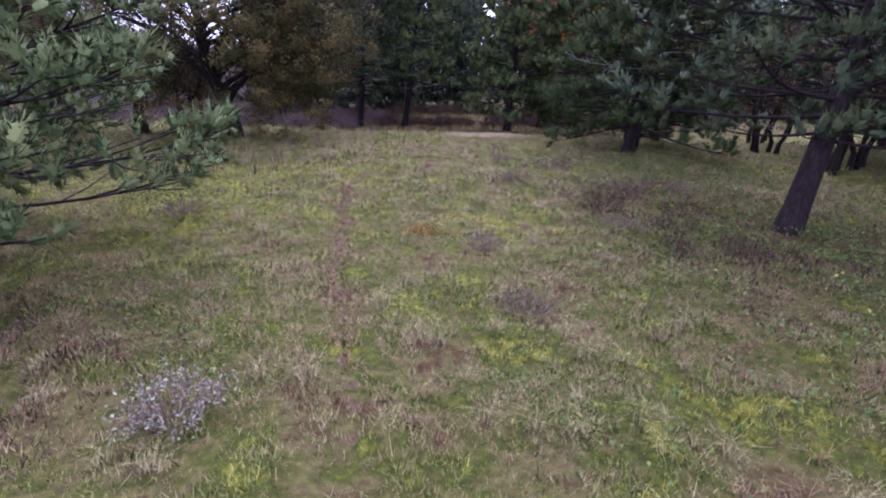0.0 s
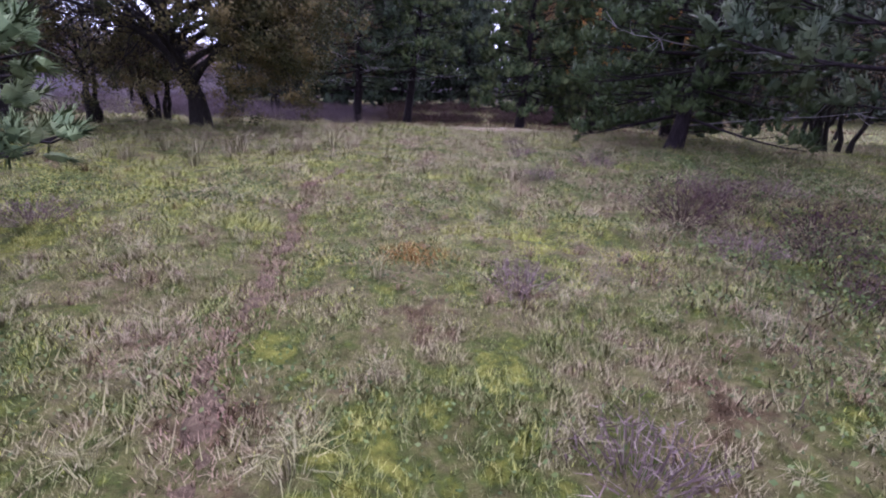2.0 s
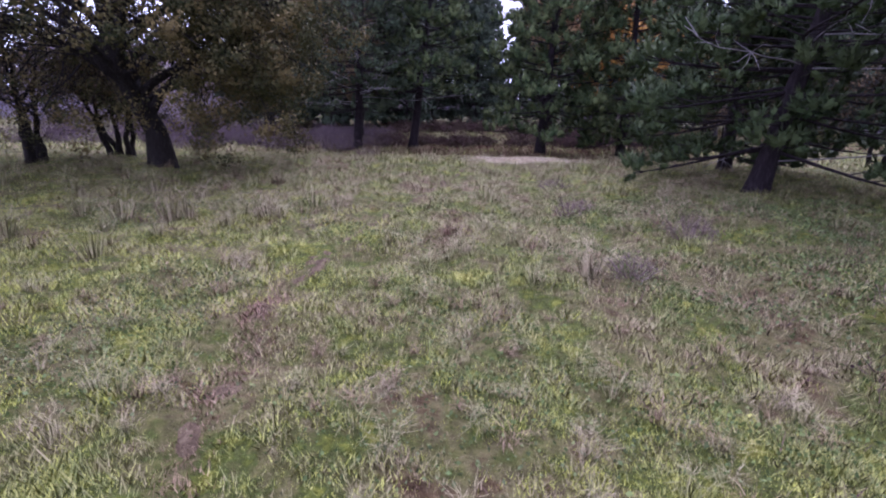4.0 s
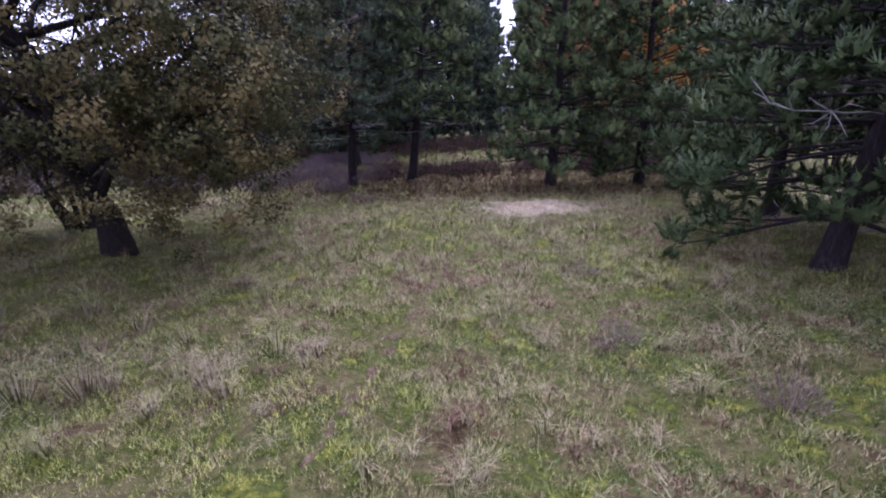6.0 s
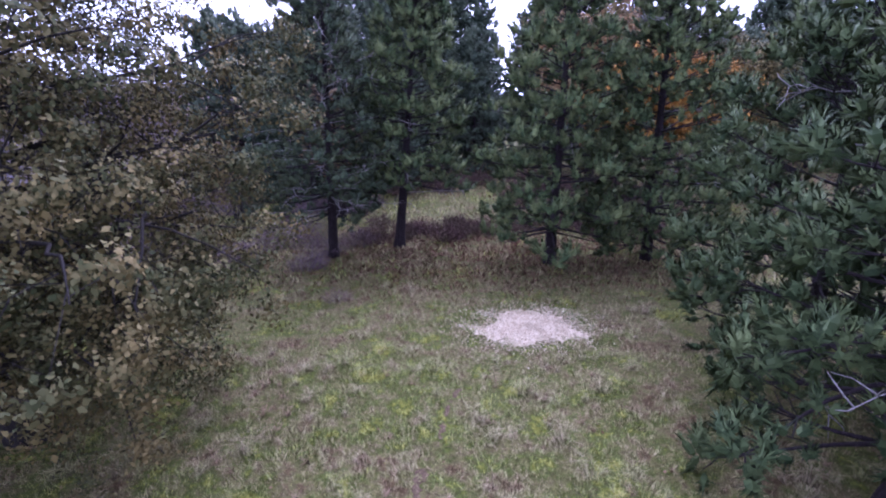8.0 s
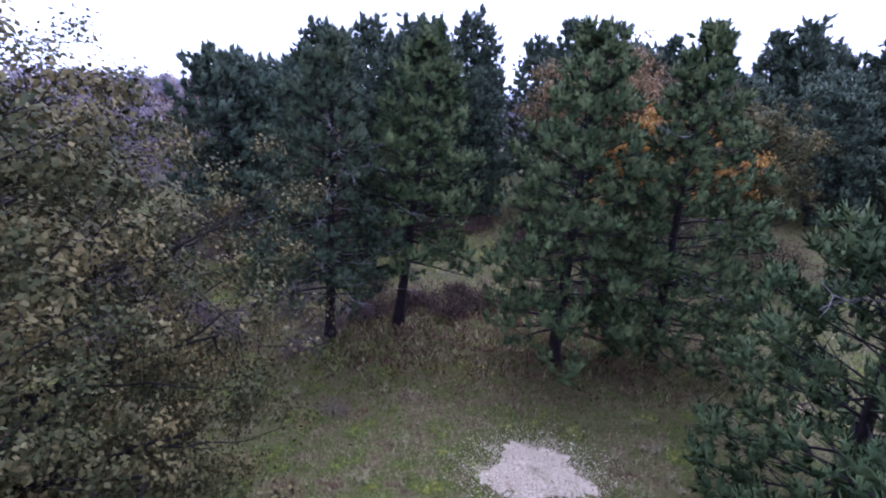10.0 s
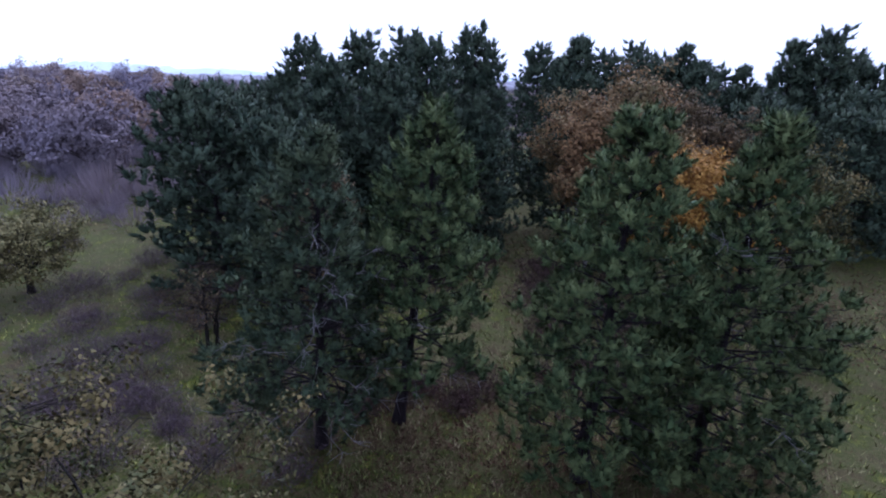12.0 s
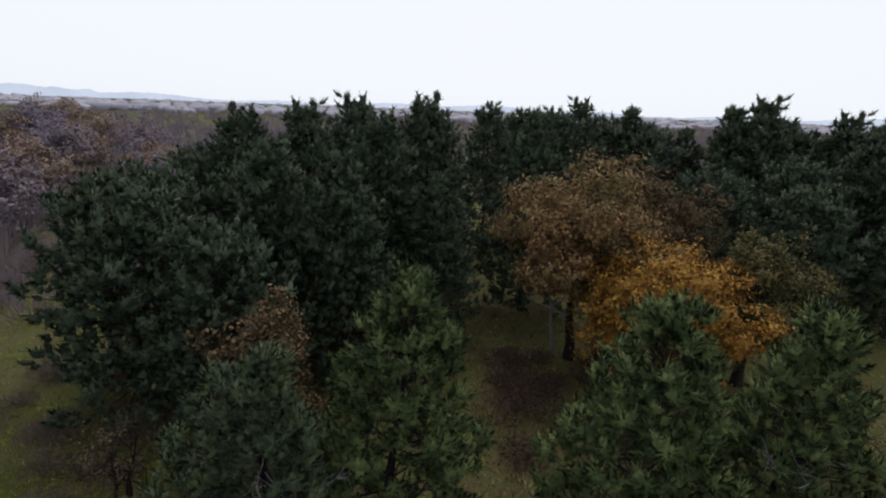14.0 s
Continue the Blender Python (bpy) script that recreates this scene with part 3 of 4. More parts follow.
def blades(n, cx, sx, cy, sy, tall, wide, rng, clear=0.0):
    """Blades of grass strewn round (cx, cy), thinning out softly over sx and sy metres."""
    x, y = cx + sx * rng.normal(size=n) * 0.55 + sx * rng.uniform(-0.6, 0.6, n), cy + sy * rng.normal(size=n) * 0.4 + sy * rng.uniform(-0.8, 0.8, n)
    far = np.hypot(x, y - 6) > clear
    x, y = x[far], y[far]
    n = len(x)
    thick = 0.4 + 0.35 * waves(x, y, 1.3) + 0.55 * waves(y + 3, x, 0.34)
    keep = rng.uniform(0, 1, n) < np.clip(0.45 + 0.6 * thick, 0.25, 1)
    keep &= (np.abs(x - trail(y)) > 0.05 + 0.1 * rng.uniform(0, 1, n)) | (rng.uniform(0, 1, n) < 0.25) | (y > 17)
    keep &= (((x - 1.62) / 1.3) ** 2 + ((y - 19.3) / 1.0) ** 2 + 0.35 * waves(x, y, 0.5) > 0.35 + 0.9 * rng.uniform(0, 1, n)) | (rng.uniform(0, 1, n) < 0.05)
    x, y, thick = x[keep], y[keep], thick[keep]
    n = len(x)
    h = tall * rng.uniform(0.45, 1.15, n) * (0.6 + 0.75 * np.clip(thick, 0, 1.3))
    z = ground(x, y) - 0.01
    a, b = rng.uniform(0, 2 * np.pi, n), rng.uniform(0, 2 * np.pi, n)
    lean = h * rng.uniform(0.15, 1.0, n)
    foot = np.stack([x, y, z], 1)
    across = np.stack([np.cos(a), np.sin(a), 0 * a], 1) * (wide * rng.uniform(0.6, 1.3, n))[:, None]
    tip = foot + np.stack([np.cos(b) * lean, np.sin(b) * lean, h], 1)
    return np.stack([foot - across, foot + across, tip], 1)


def sward(soup, t):
    """Blades that catch the light as a close turf does."""
    soup.facing(t, unit(np.array([0, 0, 1.0]) + g_rng.normal(size=(len(t), 3)) * 0.32))


g_rng = np.random.RandomState(11)
s = Soup()
sward(s, blades(260000, 0, 3.4, 4.6, 4.2, 0.05, 0.0026, g_rng))
sward(s, blades(220000, -0.5, 6.0, 11.5, 6.0, 0.075, 0.0042, g_rng, 1.5))
sward(s, blades(110000, 0, 8.0, 18.0, 7.0, 0.1, 0.007, g_rng, 7.5))
sward(s, blades(70000, -2, 22.0, 28.0, 20.0, 0.2, 0.02, g_rng, 17.0))
tagged(part("meadow_grass", s, GRASS, None, "short mixed green and straw meadow grass"), category="grass", kind="stuff")
s = Soup()
sward(s, blades(70000, 1.0, 7, 25.6, 3.6, 0.11, 0.013, g_rng))
n = 18000
x, y = g_rng.uniform(-8, 10, n), g_rng.normal(27.5, 4.2, n)
leaves(s, np.stack([x, y, ground(x, y) + g_rng.uniform(0, 0.05, n)], 1), 0.05, g_rng, 0, unit(np.array([0, 0, 1.0]) + g_rng.normal(size=(n, 3)) * 0.4))
# Litter farther back, also standing in for shade on the wood floor.
n = 24000
x, y = g_rng.uniform(-14, 24, n), 30 + 22 * g_rng.uniform(0, 1, n)
ok = (x > 3 + g_rng.normal(size=n)) | (y > 35)
x, y = x[ok], y[ok]
leaves(s, np.stack([x, y, ground(x, y) + g_rng.uniform(0, 0.08, len(x))], 1), 0.12, g_rng, 0, unit(np.array([0, 0, 1.0]) + g_rng.normal(size=(len(x), 3)) * 0.4))
tagged(part("leaf_litter", s, LITTER, None, "red-brown dead grass, needles and leaf litter"), category="litter", kind="stuff")
s = Soup()
n = 110000
x, y = g_rng.uniform(-5, 6, n), g_rng.uniform(0.9, 12, n)
ok = waves(x + 9, y + 2, 2.4) > g_rng.uniform(-0.1, 0.9, n)
x, y = x[ok], y[ok]
leaves(s, np.stack([x, y, ground(x, y) + g_rng.uniform(0.005, 0.06, len(x))], 1), 0.024, g_rng, -0.6)
# Denser herbs on the right, also painting the old pine's shadow there.
n = 42000
x, y = g_rng.normal(4.4, 1.5, n), g_rng.uniform(1.5, 13, n)
ok = waves(x + 2, y - 5, 1.7) > g_rng.uniform(-0.6, 0.7, n)
x, y = x[ok], y[ok]
leaves(s, np.stack([x, y, ground(x, y) + g_rng.uniform(0.02, 0.1, len(x))], 1), 0.034, g_rng, -0.3)
tagged(part("meadow_herbs", s, HERB, None, "small green herb leaves and clover in the turf"), category="herbs", kind="stuff")


s = Soup()
sward(s, blades(130000, -2.5, 2.6, 7.8, 3.0, 0.035, 0.0024, g_rng))
sward(s, blades(70000, -4.5, 3.2, 10.2, 3.0, 0.055, 0.0038, g_rng))
sward(s, blades(36000, 0.9, 0.9, 6.7, 1.1, 0.035, 0.0024, g_rng))
tagged(part("moss", s, MOSS, None, "lime-green moss and pale short grass"), category="moss", kind="stuff")


def tussocks(n, x0, x1, y0, y1, rng, tall, count, wide):
    x, y = rng.uniform(x0, x1, n), rng.uniform(y0, y1, n)
    ok = (waves(x + 4, y, 3.2) > rng.uniform(-1.0, 0.8, n)) & (((x - 1.62) / 1.6) ** 2 + ((y - 19.3) / 1.3) ** 2 > 1) & (np.abs(x - trail(y)) > 0.22)
    x, y = x[ok], y[ok]
    size = tall * rng.uniform(0.5, 1.25, len(x))
    x, y, size = (np.repeat(v, count) for v in (x, y, size))
    k = len(x)
    b, r = rng.uniform(0, 2 * np.pi, k), rng.uniform(0, 1, k)
    foot = np.stack([x + np.cos(b) * r * size * 0.25, y + np.sin(b) * r * size * 0.25, ground(x, y) - 0.02], 1)
    h = size * rng.uniform(0.5, 1.1, k)
    mid = foot + np.stack([np.cos(b) * size * r * 0.3, np.sin(b) * size * r * 0.3, h * 0.7], 1)
    tip = foot + np.stack([np.cos(b + 0.3) * size * (0.3 + 0.7 * r), np.sin(b + 0.3) * size * (0.3 + 0.7 * r), h * rng.uniform(0.5, 1.1, k)], 1)
    a = rng.uniform(0, 2 * np.pi, k)
    across = np.stack([np.cos(a), np.sin(a), 0 * a], 1) * wide
    return np.concatenate([np.stack([foot - across, foot + across, mid], 1), np.stack([mid - across * 0.8, mid + across * 0.8, tip], 1)])


s = Soup()
sward(s, tussocks(900, -5.5, 5.5, 1.2, 9, g_rng, 0.16, 60, 0.0022))
sward(s, tussocks(750, -10, 8, 8.5, 18, g_rng, 0.22, 55, 0.0035))
sward(s, tussocks(160, -10, 9, 17, 22.5, g_rng, 0.26, 45, 0.006))
sward(s, tussocks(90, -11, -2, 8.5, 15.5, g_rng, 0.42, 90, 0.0045))
sward(s, tussocks(50, 0, 7, 9, 17, g_rng, 0.36, 80, 0.0045))
tagged(part("dry_grass_tussocks", s, DRY, None, "straw-coloured tussocks of dry grass in the meadow"), category="grass", kind="stuff")

s = Soup()
sward(s, tussocks(500, -4.5, 5.5, 1.2, 9, g_rng, 0.12, 50, 0.0026))
sward(s, tussocks(330, -6, 6, 8.5, 17, g_rng, 0.17, 45, 0.004))
n = 5000
y = g_rng.uniform(3.0, 9.0, n)
foot = np.stack([trail(y) + g_rng.normal(size=n) * 0.08, y, ground(trail(y), y) - 0.01], 1)
side = unit(g_rng.normal(size=(n, 3)) * (1, 1, 0.1)) * 0.004
sward(s, np.stack([foot - side, foot + side, foot + g_rng.normal(size=(n, 3)) * (0.025, 0.025, 0) + np.array([0, 0, 0.045])], 1))
tagged(part("brown_grass_clumps", s, RUST, None, "reddish-brown dead grass clumps in the meadow"), category="grass", kind="stuff")


# Dark heath growth; it also stands in for tree shade on the turf.
s = Soup()
sward(s, blades(17000, 4.4, 2.2, 7.0, 4.6, 0.09, 0.004, g_rng))
sward(s, blades(10000, 3.3, 1.5, 6.3, 2.4, 0.1, 0.0045, g_rng))
sward(s, blades(22000, -3.6, 1.3, 3.0, 1.0, 0.08, 0.0035, g_rng))
tagged(part("heath_and_shade", s, HEATH, None, "low dark brown heath growth, also painting tree shade on grass"), category="heath", kind="stuff")


s = Soup()
sward(s, blades(2600, -0.28, 0.2, 6.08, 0.2, 0.05, 0.003, g_rng))
tagged(part("rusty_moss", s, RUSTY, None, "small patch of orange-brown moss in the turf"), category="moss", kind="stuff")


# ---- the trodden path ----
yy = np.arange(2.2, 16.6, 0.045)
half = 0.1 + 0.025 * np.sin(yy * 2.3) + 0.02 * np.sin(yy * 6.1)
xx = trail(yy)
s, cols = Soup(), []
for f in np.linspace(-1, 1, 9):
    x = xx + f * half
    rough = waves(x * 1.3 + 7, yy * 1.3, 0.3) + 0.7 * waves(yy, x + 2, 0.13)
    cols.append(np.stack([x, yy, ground(x, yy) + 0.014 * waves(x * 1.7 + 3, yy * 1.7, 0.9) + 0.002 + 0.009 * rough - 0.024 * f * f], 1))
s.v = [np.stack(cols, 1).reshape(-1, 3)]
i, j = np.meshgrid(np.arange(len(yy) - 1), np.arange(8), indexing="ij")
s.f4 = [np.stack([i * 9 + j, i * 9 + j + 1, (i + 1) * 9 + j + 1, (i + 1) * 9 + j], -1).reshape(-1, 4)]
tagged(part("path", s, EARTH, None, "narrow trodden path of reddish-brown earth", True), category="path", kind="structure")


# ---- bare sand ----
def sand_patch(cx, cy, rx, ry, seed, label):
    rng = np.random.RandomState(seed)
    k, rings = 96, 12
    a = np.arange(k) / k * 2 * np.pi
    edge = 0.95 + 0.12 * np.sin(3 * a + rng.uniform(0, 6)) + 0.1 * np.sin(5 * a + rng.uniform(0, 6)) + rng.uniform(-0.1, 0.08, k)
    s, v = Soup(), []
    for q in range(rings):
        f = (q + 0.15) / (rings - 1 + 0.15)
        x, y = cx + np.cos(a) * rx * edge * f, cy + np.sin(a) * ry * edge * f
        rise = 0.018 * waves(x * 1.7 + 3, y * 1.7, 0.9)
        v.append(np.stack([x, y, ground(x, y) + rise + 0.05 * (1 - f ** 2) - 0.006 + rng.uniform(-0.008, 0.012, k)], 1))
    s.v = [np.concatenate(v)]
    i, j = np.meshgrid(np.arange(rings - 1), np.arange(k), indexing="ij")
    s.f4 = [np.stack([i * k + j, (i + 1) * k + j, (i + 1) * k + (j + 1) % k, i * k + (j + 1) % k], -1).reshape(-1, 4)]
    s.f3 = [np.stack([np.zeros(k - 2, int), np.arange(1, k - 1), np.arange(2, k)], 1)]
    tagged(part("sand_patch", s, SAND, None, label, True), category="sand", kind="structure")


sand_patch(1.62, 19.05, 1.12, 0.92, 3, "pale pinkish bare sand patch in the grass")
s = Soup()
n = 9000
a, r = g_rng.uniform(0, 2 * np.pi, n), np.abs(g_rng.normal(0.68, 0.36, n))
x, y = 1.62 + 1.25 * r * np.cos(a), 19.05 + 1.04 * r * np.sin(a)
leaves(s, np.stack([x, y, ground(x, y) + g_rng.uniform(0.03, 0.09, n)], 1), 0.032, g_rng, -0.2)
tagged(part("straw_chips", s, STRAW, None, "pale pinkish straw and chips strewn over sand"), category="straw", kind="stuff")


# ---- the pines beside the way ----
def towards(side, wide, gain, rest, clear, below):
    """Longer branches on one side: gain at the azimuth side, rest elsewhere, and short ones below a height round the azimuth clear."""
    def reach(a, z):
        short = 0.35 if z < below and abs(math.remainder(a - clear, 2 * math.pi)) < 0.7 else 1.0
        return short * (rest + (gain - rest) * math.exp(-((math.remainder(a - side, 2 * math.pi)) / wide) ** 2))
    return reach


pine(on(4.45, 6.55, 0.03), 7.8, 2.6, 1.35, 21, PINE_BLUE, "leaning old pine with dark bark and long low branches", lean=(0.17, 0.1), curve=(0.1, 0), girth=0.15, bare=0.45, clump=3, spacing=0.3,
     whorl=0.38, per=7, rise=(0, 45), reach=towards(math.pi * 0.98, 0.6, 1.75, 0.85, math.pi * 1.42, 3.2), shoot=0.2, needle=0.14, needles=42, wide=0.0095, pad=0.14)
pine(on(-4.7, 4.7, 0.03), 3.3, 2.8, 0.6, 22, PINE_YOUNG, "low bushy pine with bright green needle tufts", girth=0.1, bare=0.35, whorl=0.38, per=7, clump=3, spacing=0.22, side_len=0.45, shoot=0.18, needle=0.12, needles=44, wide=0.008, dead=6, pad=0.12)
pine(on(5.1, 14.1, 0.03), 6.8, 3.2, 0.9, 23, PINE_OLD, "broad spreading pine with branches low over the grass", lean=(0.17, 0.0), girth=0.18, whorl=0.46, per=7, dead=6, flat=0.7, bare=0.38, spacing=0.36, hang=0.12, shoot=0.24, needle=0.16, needles=34, wide=0.0145, clump=3, pad=0.15,
     reach=towards(math.pi, 0.8, 1.1, 0.95, math.pi * 1.4, 2.4))
pine(on(6.3, 17.4, 0.03), 6.3, 2.6, 0.7, 24, PINE_OLD, "bushy dark green pine at the clearing's edge", girth=0.15, whorl=0.48, dead=4, flat=0.6, bare=0.35, spacing=0.4, shoot=0.25, needle=0.17, needles=28, wide=0.018, clump=3, pad=0.16)
# Two unseen pines, added right of view to shade the meadow's right side.
pine(on(9.4, 5.6, 0.03), 8.2, 2.9, 1.6, 25, PINE_OLD, "unseen pine added to shade the meadow's right side", girth=0.2, whorl=0.55, flat=0.55, needles=14, wide=0.028)
pine(on(8.3, 1.9, 0.03), 8.0, 2.9, 1.6, 26, PINE_OLD, "unseen pine added to shade the meadow's right side", girth=0.2, whorl=0.6, flat=0.55, needles=14, wide=0.028)

# ---- the row of pines across the clearing ----
pine(on(-3.98, 25.3, 0.03), 8.7, 2.7, 1.7, 31, PINE_BLUE, "tall sparse pine with grey dead twigs through its crown", lean=(0.08, -0.15), girth=0.17, whorl=0.46, dead=26, flat=0.72, spacing=0.38, upright=0.8,
     needles=28, bare=0.3, per=7, shoot=0.22, needle=0.16, wide=0.017, clump=3, pad=0.16, reach=towards(math.pi, 1.1, 1.15, 0.82, 0, 0))
pine(on(-1.87, 26.5, 0.03), 9.35, 2.55, 2.4, 32, PINE, "dense conical pine with a pointed green crown", lean=(0.118, -0.057), girth=0.18, whorl=0.5, dead=4, flat=0.7, spacing=0.46, upright=0.9,
     needles=34, bare=0.34, per=7, shoot=0.28, needle=0.19, wide=0.021, hang=0.06, clump=3, pad=0.16)
pine(on(3.07, 24.2, 0.03), 9.3, 2.75, 1.1, 33, PINE, "full green pine with upright shoots in thick pads", lean=(0.045, 0.013), girth=0.19, whorl=0.54, flat=0.68, spacing=0.48, upright=0.9,
     needles=34, bare=0.34, per=7, shoot=0.3, needle=0.2, wide=0.021, hang=0.08, clump=3, pad=0.17)
pine(on(6.2, 24.5, 0.03), 9.3, 2.9, 0.75, 34, PINE, "green pine with an open thin top", lean=(-0.025, -0.065), girth=0.17, whorl=0.52, flat=0.74, dead=5, spacing=0.44, upright=0.9,
     needles=33, bare=0.3, per=7, shoot=0.27, needle=0.18, wide=0.02, hang=0.08, clump=3, pad=0.16, reach=towards(0, 1.2, 1.2, 0.8, 0, 0))

# ---- the oak and the scrub beside it ----
broadleaf(on(-6.2, 15.5, 0.03), 8.2, 4.9, 1.0, 41, OAK, "large oak with turning olive and ochre leaves", girth=0.22, leaf=0.062, clump=120, limbs=42, subs=9, twigs=6, bottom=0.4, spread=0.24, low=-44, droop=1.5, sag=-0.4,
          full=lambda p: 0.25 if -2.6 < p[0] < 1.0 and 1.3 < p[2] < 4.6 else (0.5 if p[0] < -1.2 and p[2] > 4.2 else 0.97))
for n, (x, y, h, r) in enumerate([(-8.3, 17.6, 2.9, 1.5), (-9.4, 16.0, 3.2, 1.7), (-10.6, 14.6, 3.7, 1.9), (-12.2, 13.4, 4.2, 2.1), (-12.2, 17.2, 3.8, 2.0), (-14.5, 15.0, 5.0, 2.4)]):
    broadleaf(on(x, y, 0.03), h, r, 0.9, 60 + n, RUSSET, "many-stemmed bare thorn bush with a few russet leaves", girth=0.16, leaf=0.06, clump=5, limbs=20, subs=8, twigs=6,
              bark=OAK_BARK, name="thorn_bush", stems=5, group="thorn bushes beside the oak", detailed=False, bottom=0.8)
for n, (x, y, h, r, m) in enumerate([(-16.5, 22.0, 7.0, 3.6, OAK), (-22, 18, 8, 4.2, RUSSET), (-17, 10.5, 7.5, 4, OAK), (-24, 28, 6, 3.4, RUSSET)]):
    broadleaf(on(x, y, 0.03), h, r, 1.6, 80 + n, m, "broad oak with brown and olive autumn leaves", leaf=0.13, clump=34, limbs=16, subs=6, twigs=4, spread=0.36, group="oaks at the clearing's edge", detailed=False)
for n, (x, y, h, r) in enumerate([(11.5, 18.6, 4.0, 2.0), (13.8, 21.5, 5.0, 2.4), (15.2, 27.8, 4.0, 2.0), (16, 17.5, 5.5, 2.6), (10.2, 12.5, 4.2, 2.0), (8.6, 11.2, 3.6, 1.8), (9.6, 15.2, 3.8, 1.9), (-9.5, 30.5, 3.5, 1.9), (9.6, 31.5, 3.2, 1.8), (8.9, 36.6, 3.0, 1.8), (13.2, 30.0, 2.6, 1.6)]):
    broadleaf(on(x, y, 0.03), h, r, 1.0, 90 + n, RUSSET, "many-stemmed bare bush with thin brown twigs", girth=0.13, leaf=0.07, clump=4, limbs=14, subs=6, twigs=6,
              bark=OAK_BARK, name="thorn_bush", stems=4, group="thorn bushes behind the pines", detailed=False, bottom=0.6)

# ---- farther trees ----
broadleaf(on(-19.9, 35.2, 0.03), 4.0, 3.0, 1.0, 101, LIME_LEAF, "small round hawthorn with yellow-green leaves", girth=0.16, leaf=0.12, clump=40, limbs=16, subs=6, twigs=4, name="hawthorn_tree", detailed=False, bottom=1.2, spread=0.3)
broadleaf(on(8.4, 39.6, 0.03), 10.4, 5.0, 3.4, 102, ORANGE, "tall oak in orange and brown autumn leaf", leaf=0.16, clump=52, limbs=22, subs=7, twigs=5, detailed=False, bottom=2.2, spread=0.42)
broadleaf(on(15.2, 44.5, 0.03), 10.0, 4.2, 2.2, 103, RUSSET, "oak with dull brown withered leaves", leaf=0.16, clump=32, limbs=16, subs=6, twigs=5, detailed=False, spread=0.4)
broadleaf(on(10.4, 35.2, 0.03), 7.2, 4.0, 3.0, 104, GOLD, "bright golden-orange oak behind the pines", leaf=0.14, clump=52, limbs=22, subs=7, twigs=5, detailed=False, bottom=2.6, spread=0.36)
broadleaf(on(15.8, 36.5, 0.03), 7.8, 3.2, 1.6, 105, OAK, "olive green oak beside a golden one", leaf=0.14, clump=40, limbs=16, subs=6, twigs=5, detailed=False, spread=0.34)
broadleaf(on(-5.0, 31.5, 0.03), 7.0, 2.2, 2.2, 106, RUSSET, "narrow russet oak among the pines", leaf=0.14, clump=30, limbs=14, subs=6, twigs=4, detailed=False, spread=0.3)
broadleaf(on(7.7, 40.2, 0.03), 6.0, 1.7, 2.4, 107, RUSSET, "bare dead tree with pale grey limbs", bark=DEAD_WOOD, girth=0.11, clump=0, limbs=12, subs=5, twigs=4, name="dead_tree", detailed=False)

FAR = dict(detailed=False, group="dark pines of the wood", needles=12, wide=0.045, needle=0.34, shoot=0.42, clump=2, spacing=0.55, upright=0.7, whorl=0.72, per=7, pad=0.3)
far_a = pine(on(-11.4, 36.8, 0.05), 8.8, 4.0, 1.2, 111, PINE_FAR, "broad dark pine with tiered branches", flat=0.42, girth=0.2, **FAR)
far_b = pine(on(1.4, 48.0, 0.05), 12.7, 3.3, 1.0, 112, PINE_FAR, "tall dark pine with a narrow ragged top", flat=0.42, girth=0.22, **FAR)
far_c = pine(on(7.6, 46.2, 0.05), 12.1, 3.4, 1.0, 113, PINE_FAR, "conical dark green pine of the wood", flat=0.6, girth=0.18, **FAR)
p_rng = np.random.RandomState(77)
MORE = [(2, 12.0, 13.2, 0.69), (0, 14.5, 16.8, 0.8), (2, 11.4, 9.0, 0.73), (0, -7.2, 35.0, 0.88), (0, -12.0, 41.5, 1.0), (1, -3.2, 38.4, 0.80), (1, -6.3, 39.5, 0.82), (1, -1.6, 44.5, 0.93), (1, -5.7, 47.0, 0.95), (1, -9.2, 46.5, 0.92), (0, -12.2, 48.5, 1.02),
        (1, -3.2, 50.5, 0.98), (0, -8.0, 43.0, 0.98), (2, 1.6, 42.5, 0.73), (1, 7.8, 60.0, 0.98), (1, 11.0, 62.0, 0.95), (1, 14.6, 63.0, 0.97), (2, 19.7, 58.0, 1.04), (0, 18.1, 58.5, 1.28), (0, 21.4, 58.0, 1.23), (2, 24.9, 58.0, 0.92), (2, 26.8, 55.0, 1.06),
        (1, 28.5, 53.5, 1.07), (0, 31.5, 55.5, 1.28), (1, 34.5, 52.0, 1.0), (0, 27.0, 47.5, 1.05), (1, 32.0, 47.0, 0.93), (0, 37.5, 56.0, 1.2), (1, 41.5, 55.0, 0.98), (0, 36.0, 46.0, 1.1),
        (1, 44.0, 50.0, 0.95), (0, 47.5, 57.0, 1.2), (0, 23.5, 42.5, 0.92), (0, 20.5, 47.0, 0.98), (2, 29.0, 41.0, 0.77), (1, 52.0, 60.0, 1.0), (1, 19.0, 68.0, 1.05), (1, 3.0, 66.0, 0.9)]
for k, x, y, f in MORE:
    src = (far_a, far_b, far_c)[k]
    m = pose(*on(x, y, 0.05), 0, 0, p_rng.uniform(0, 360)) @ Matrix.Scale(f, 4)
    ob = copy_thing(src, m)
    ob.scale = (f, f, f)

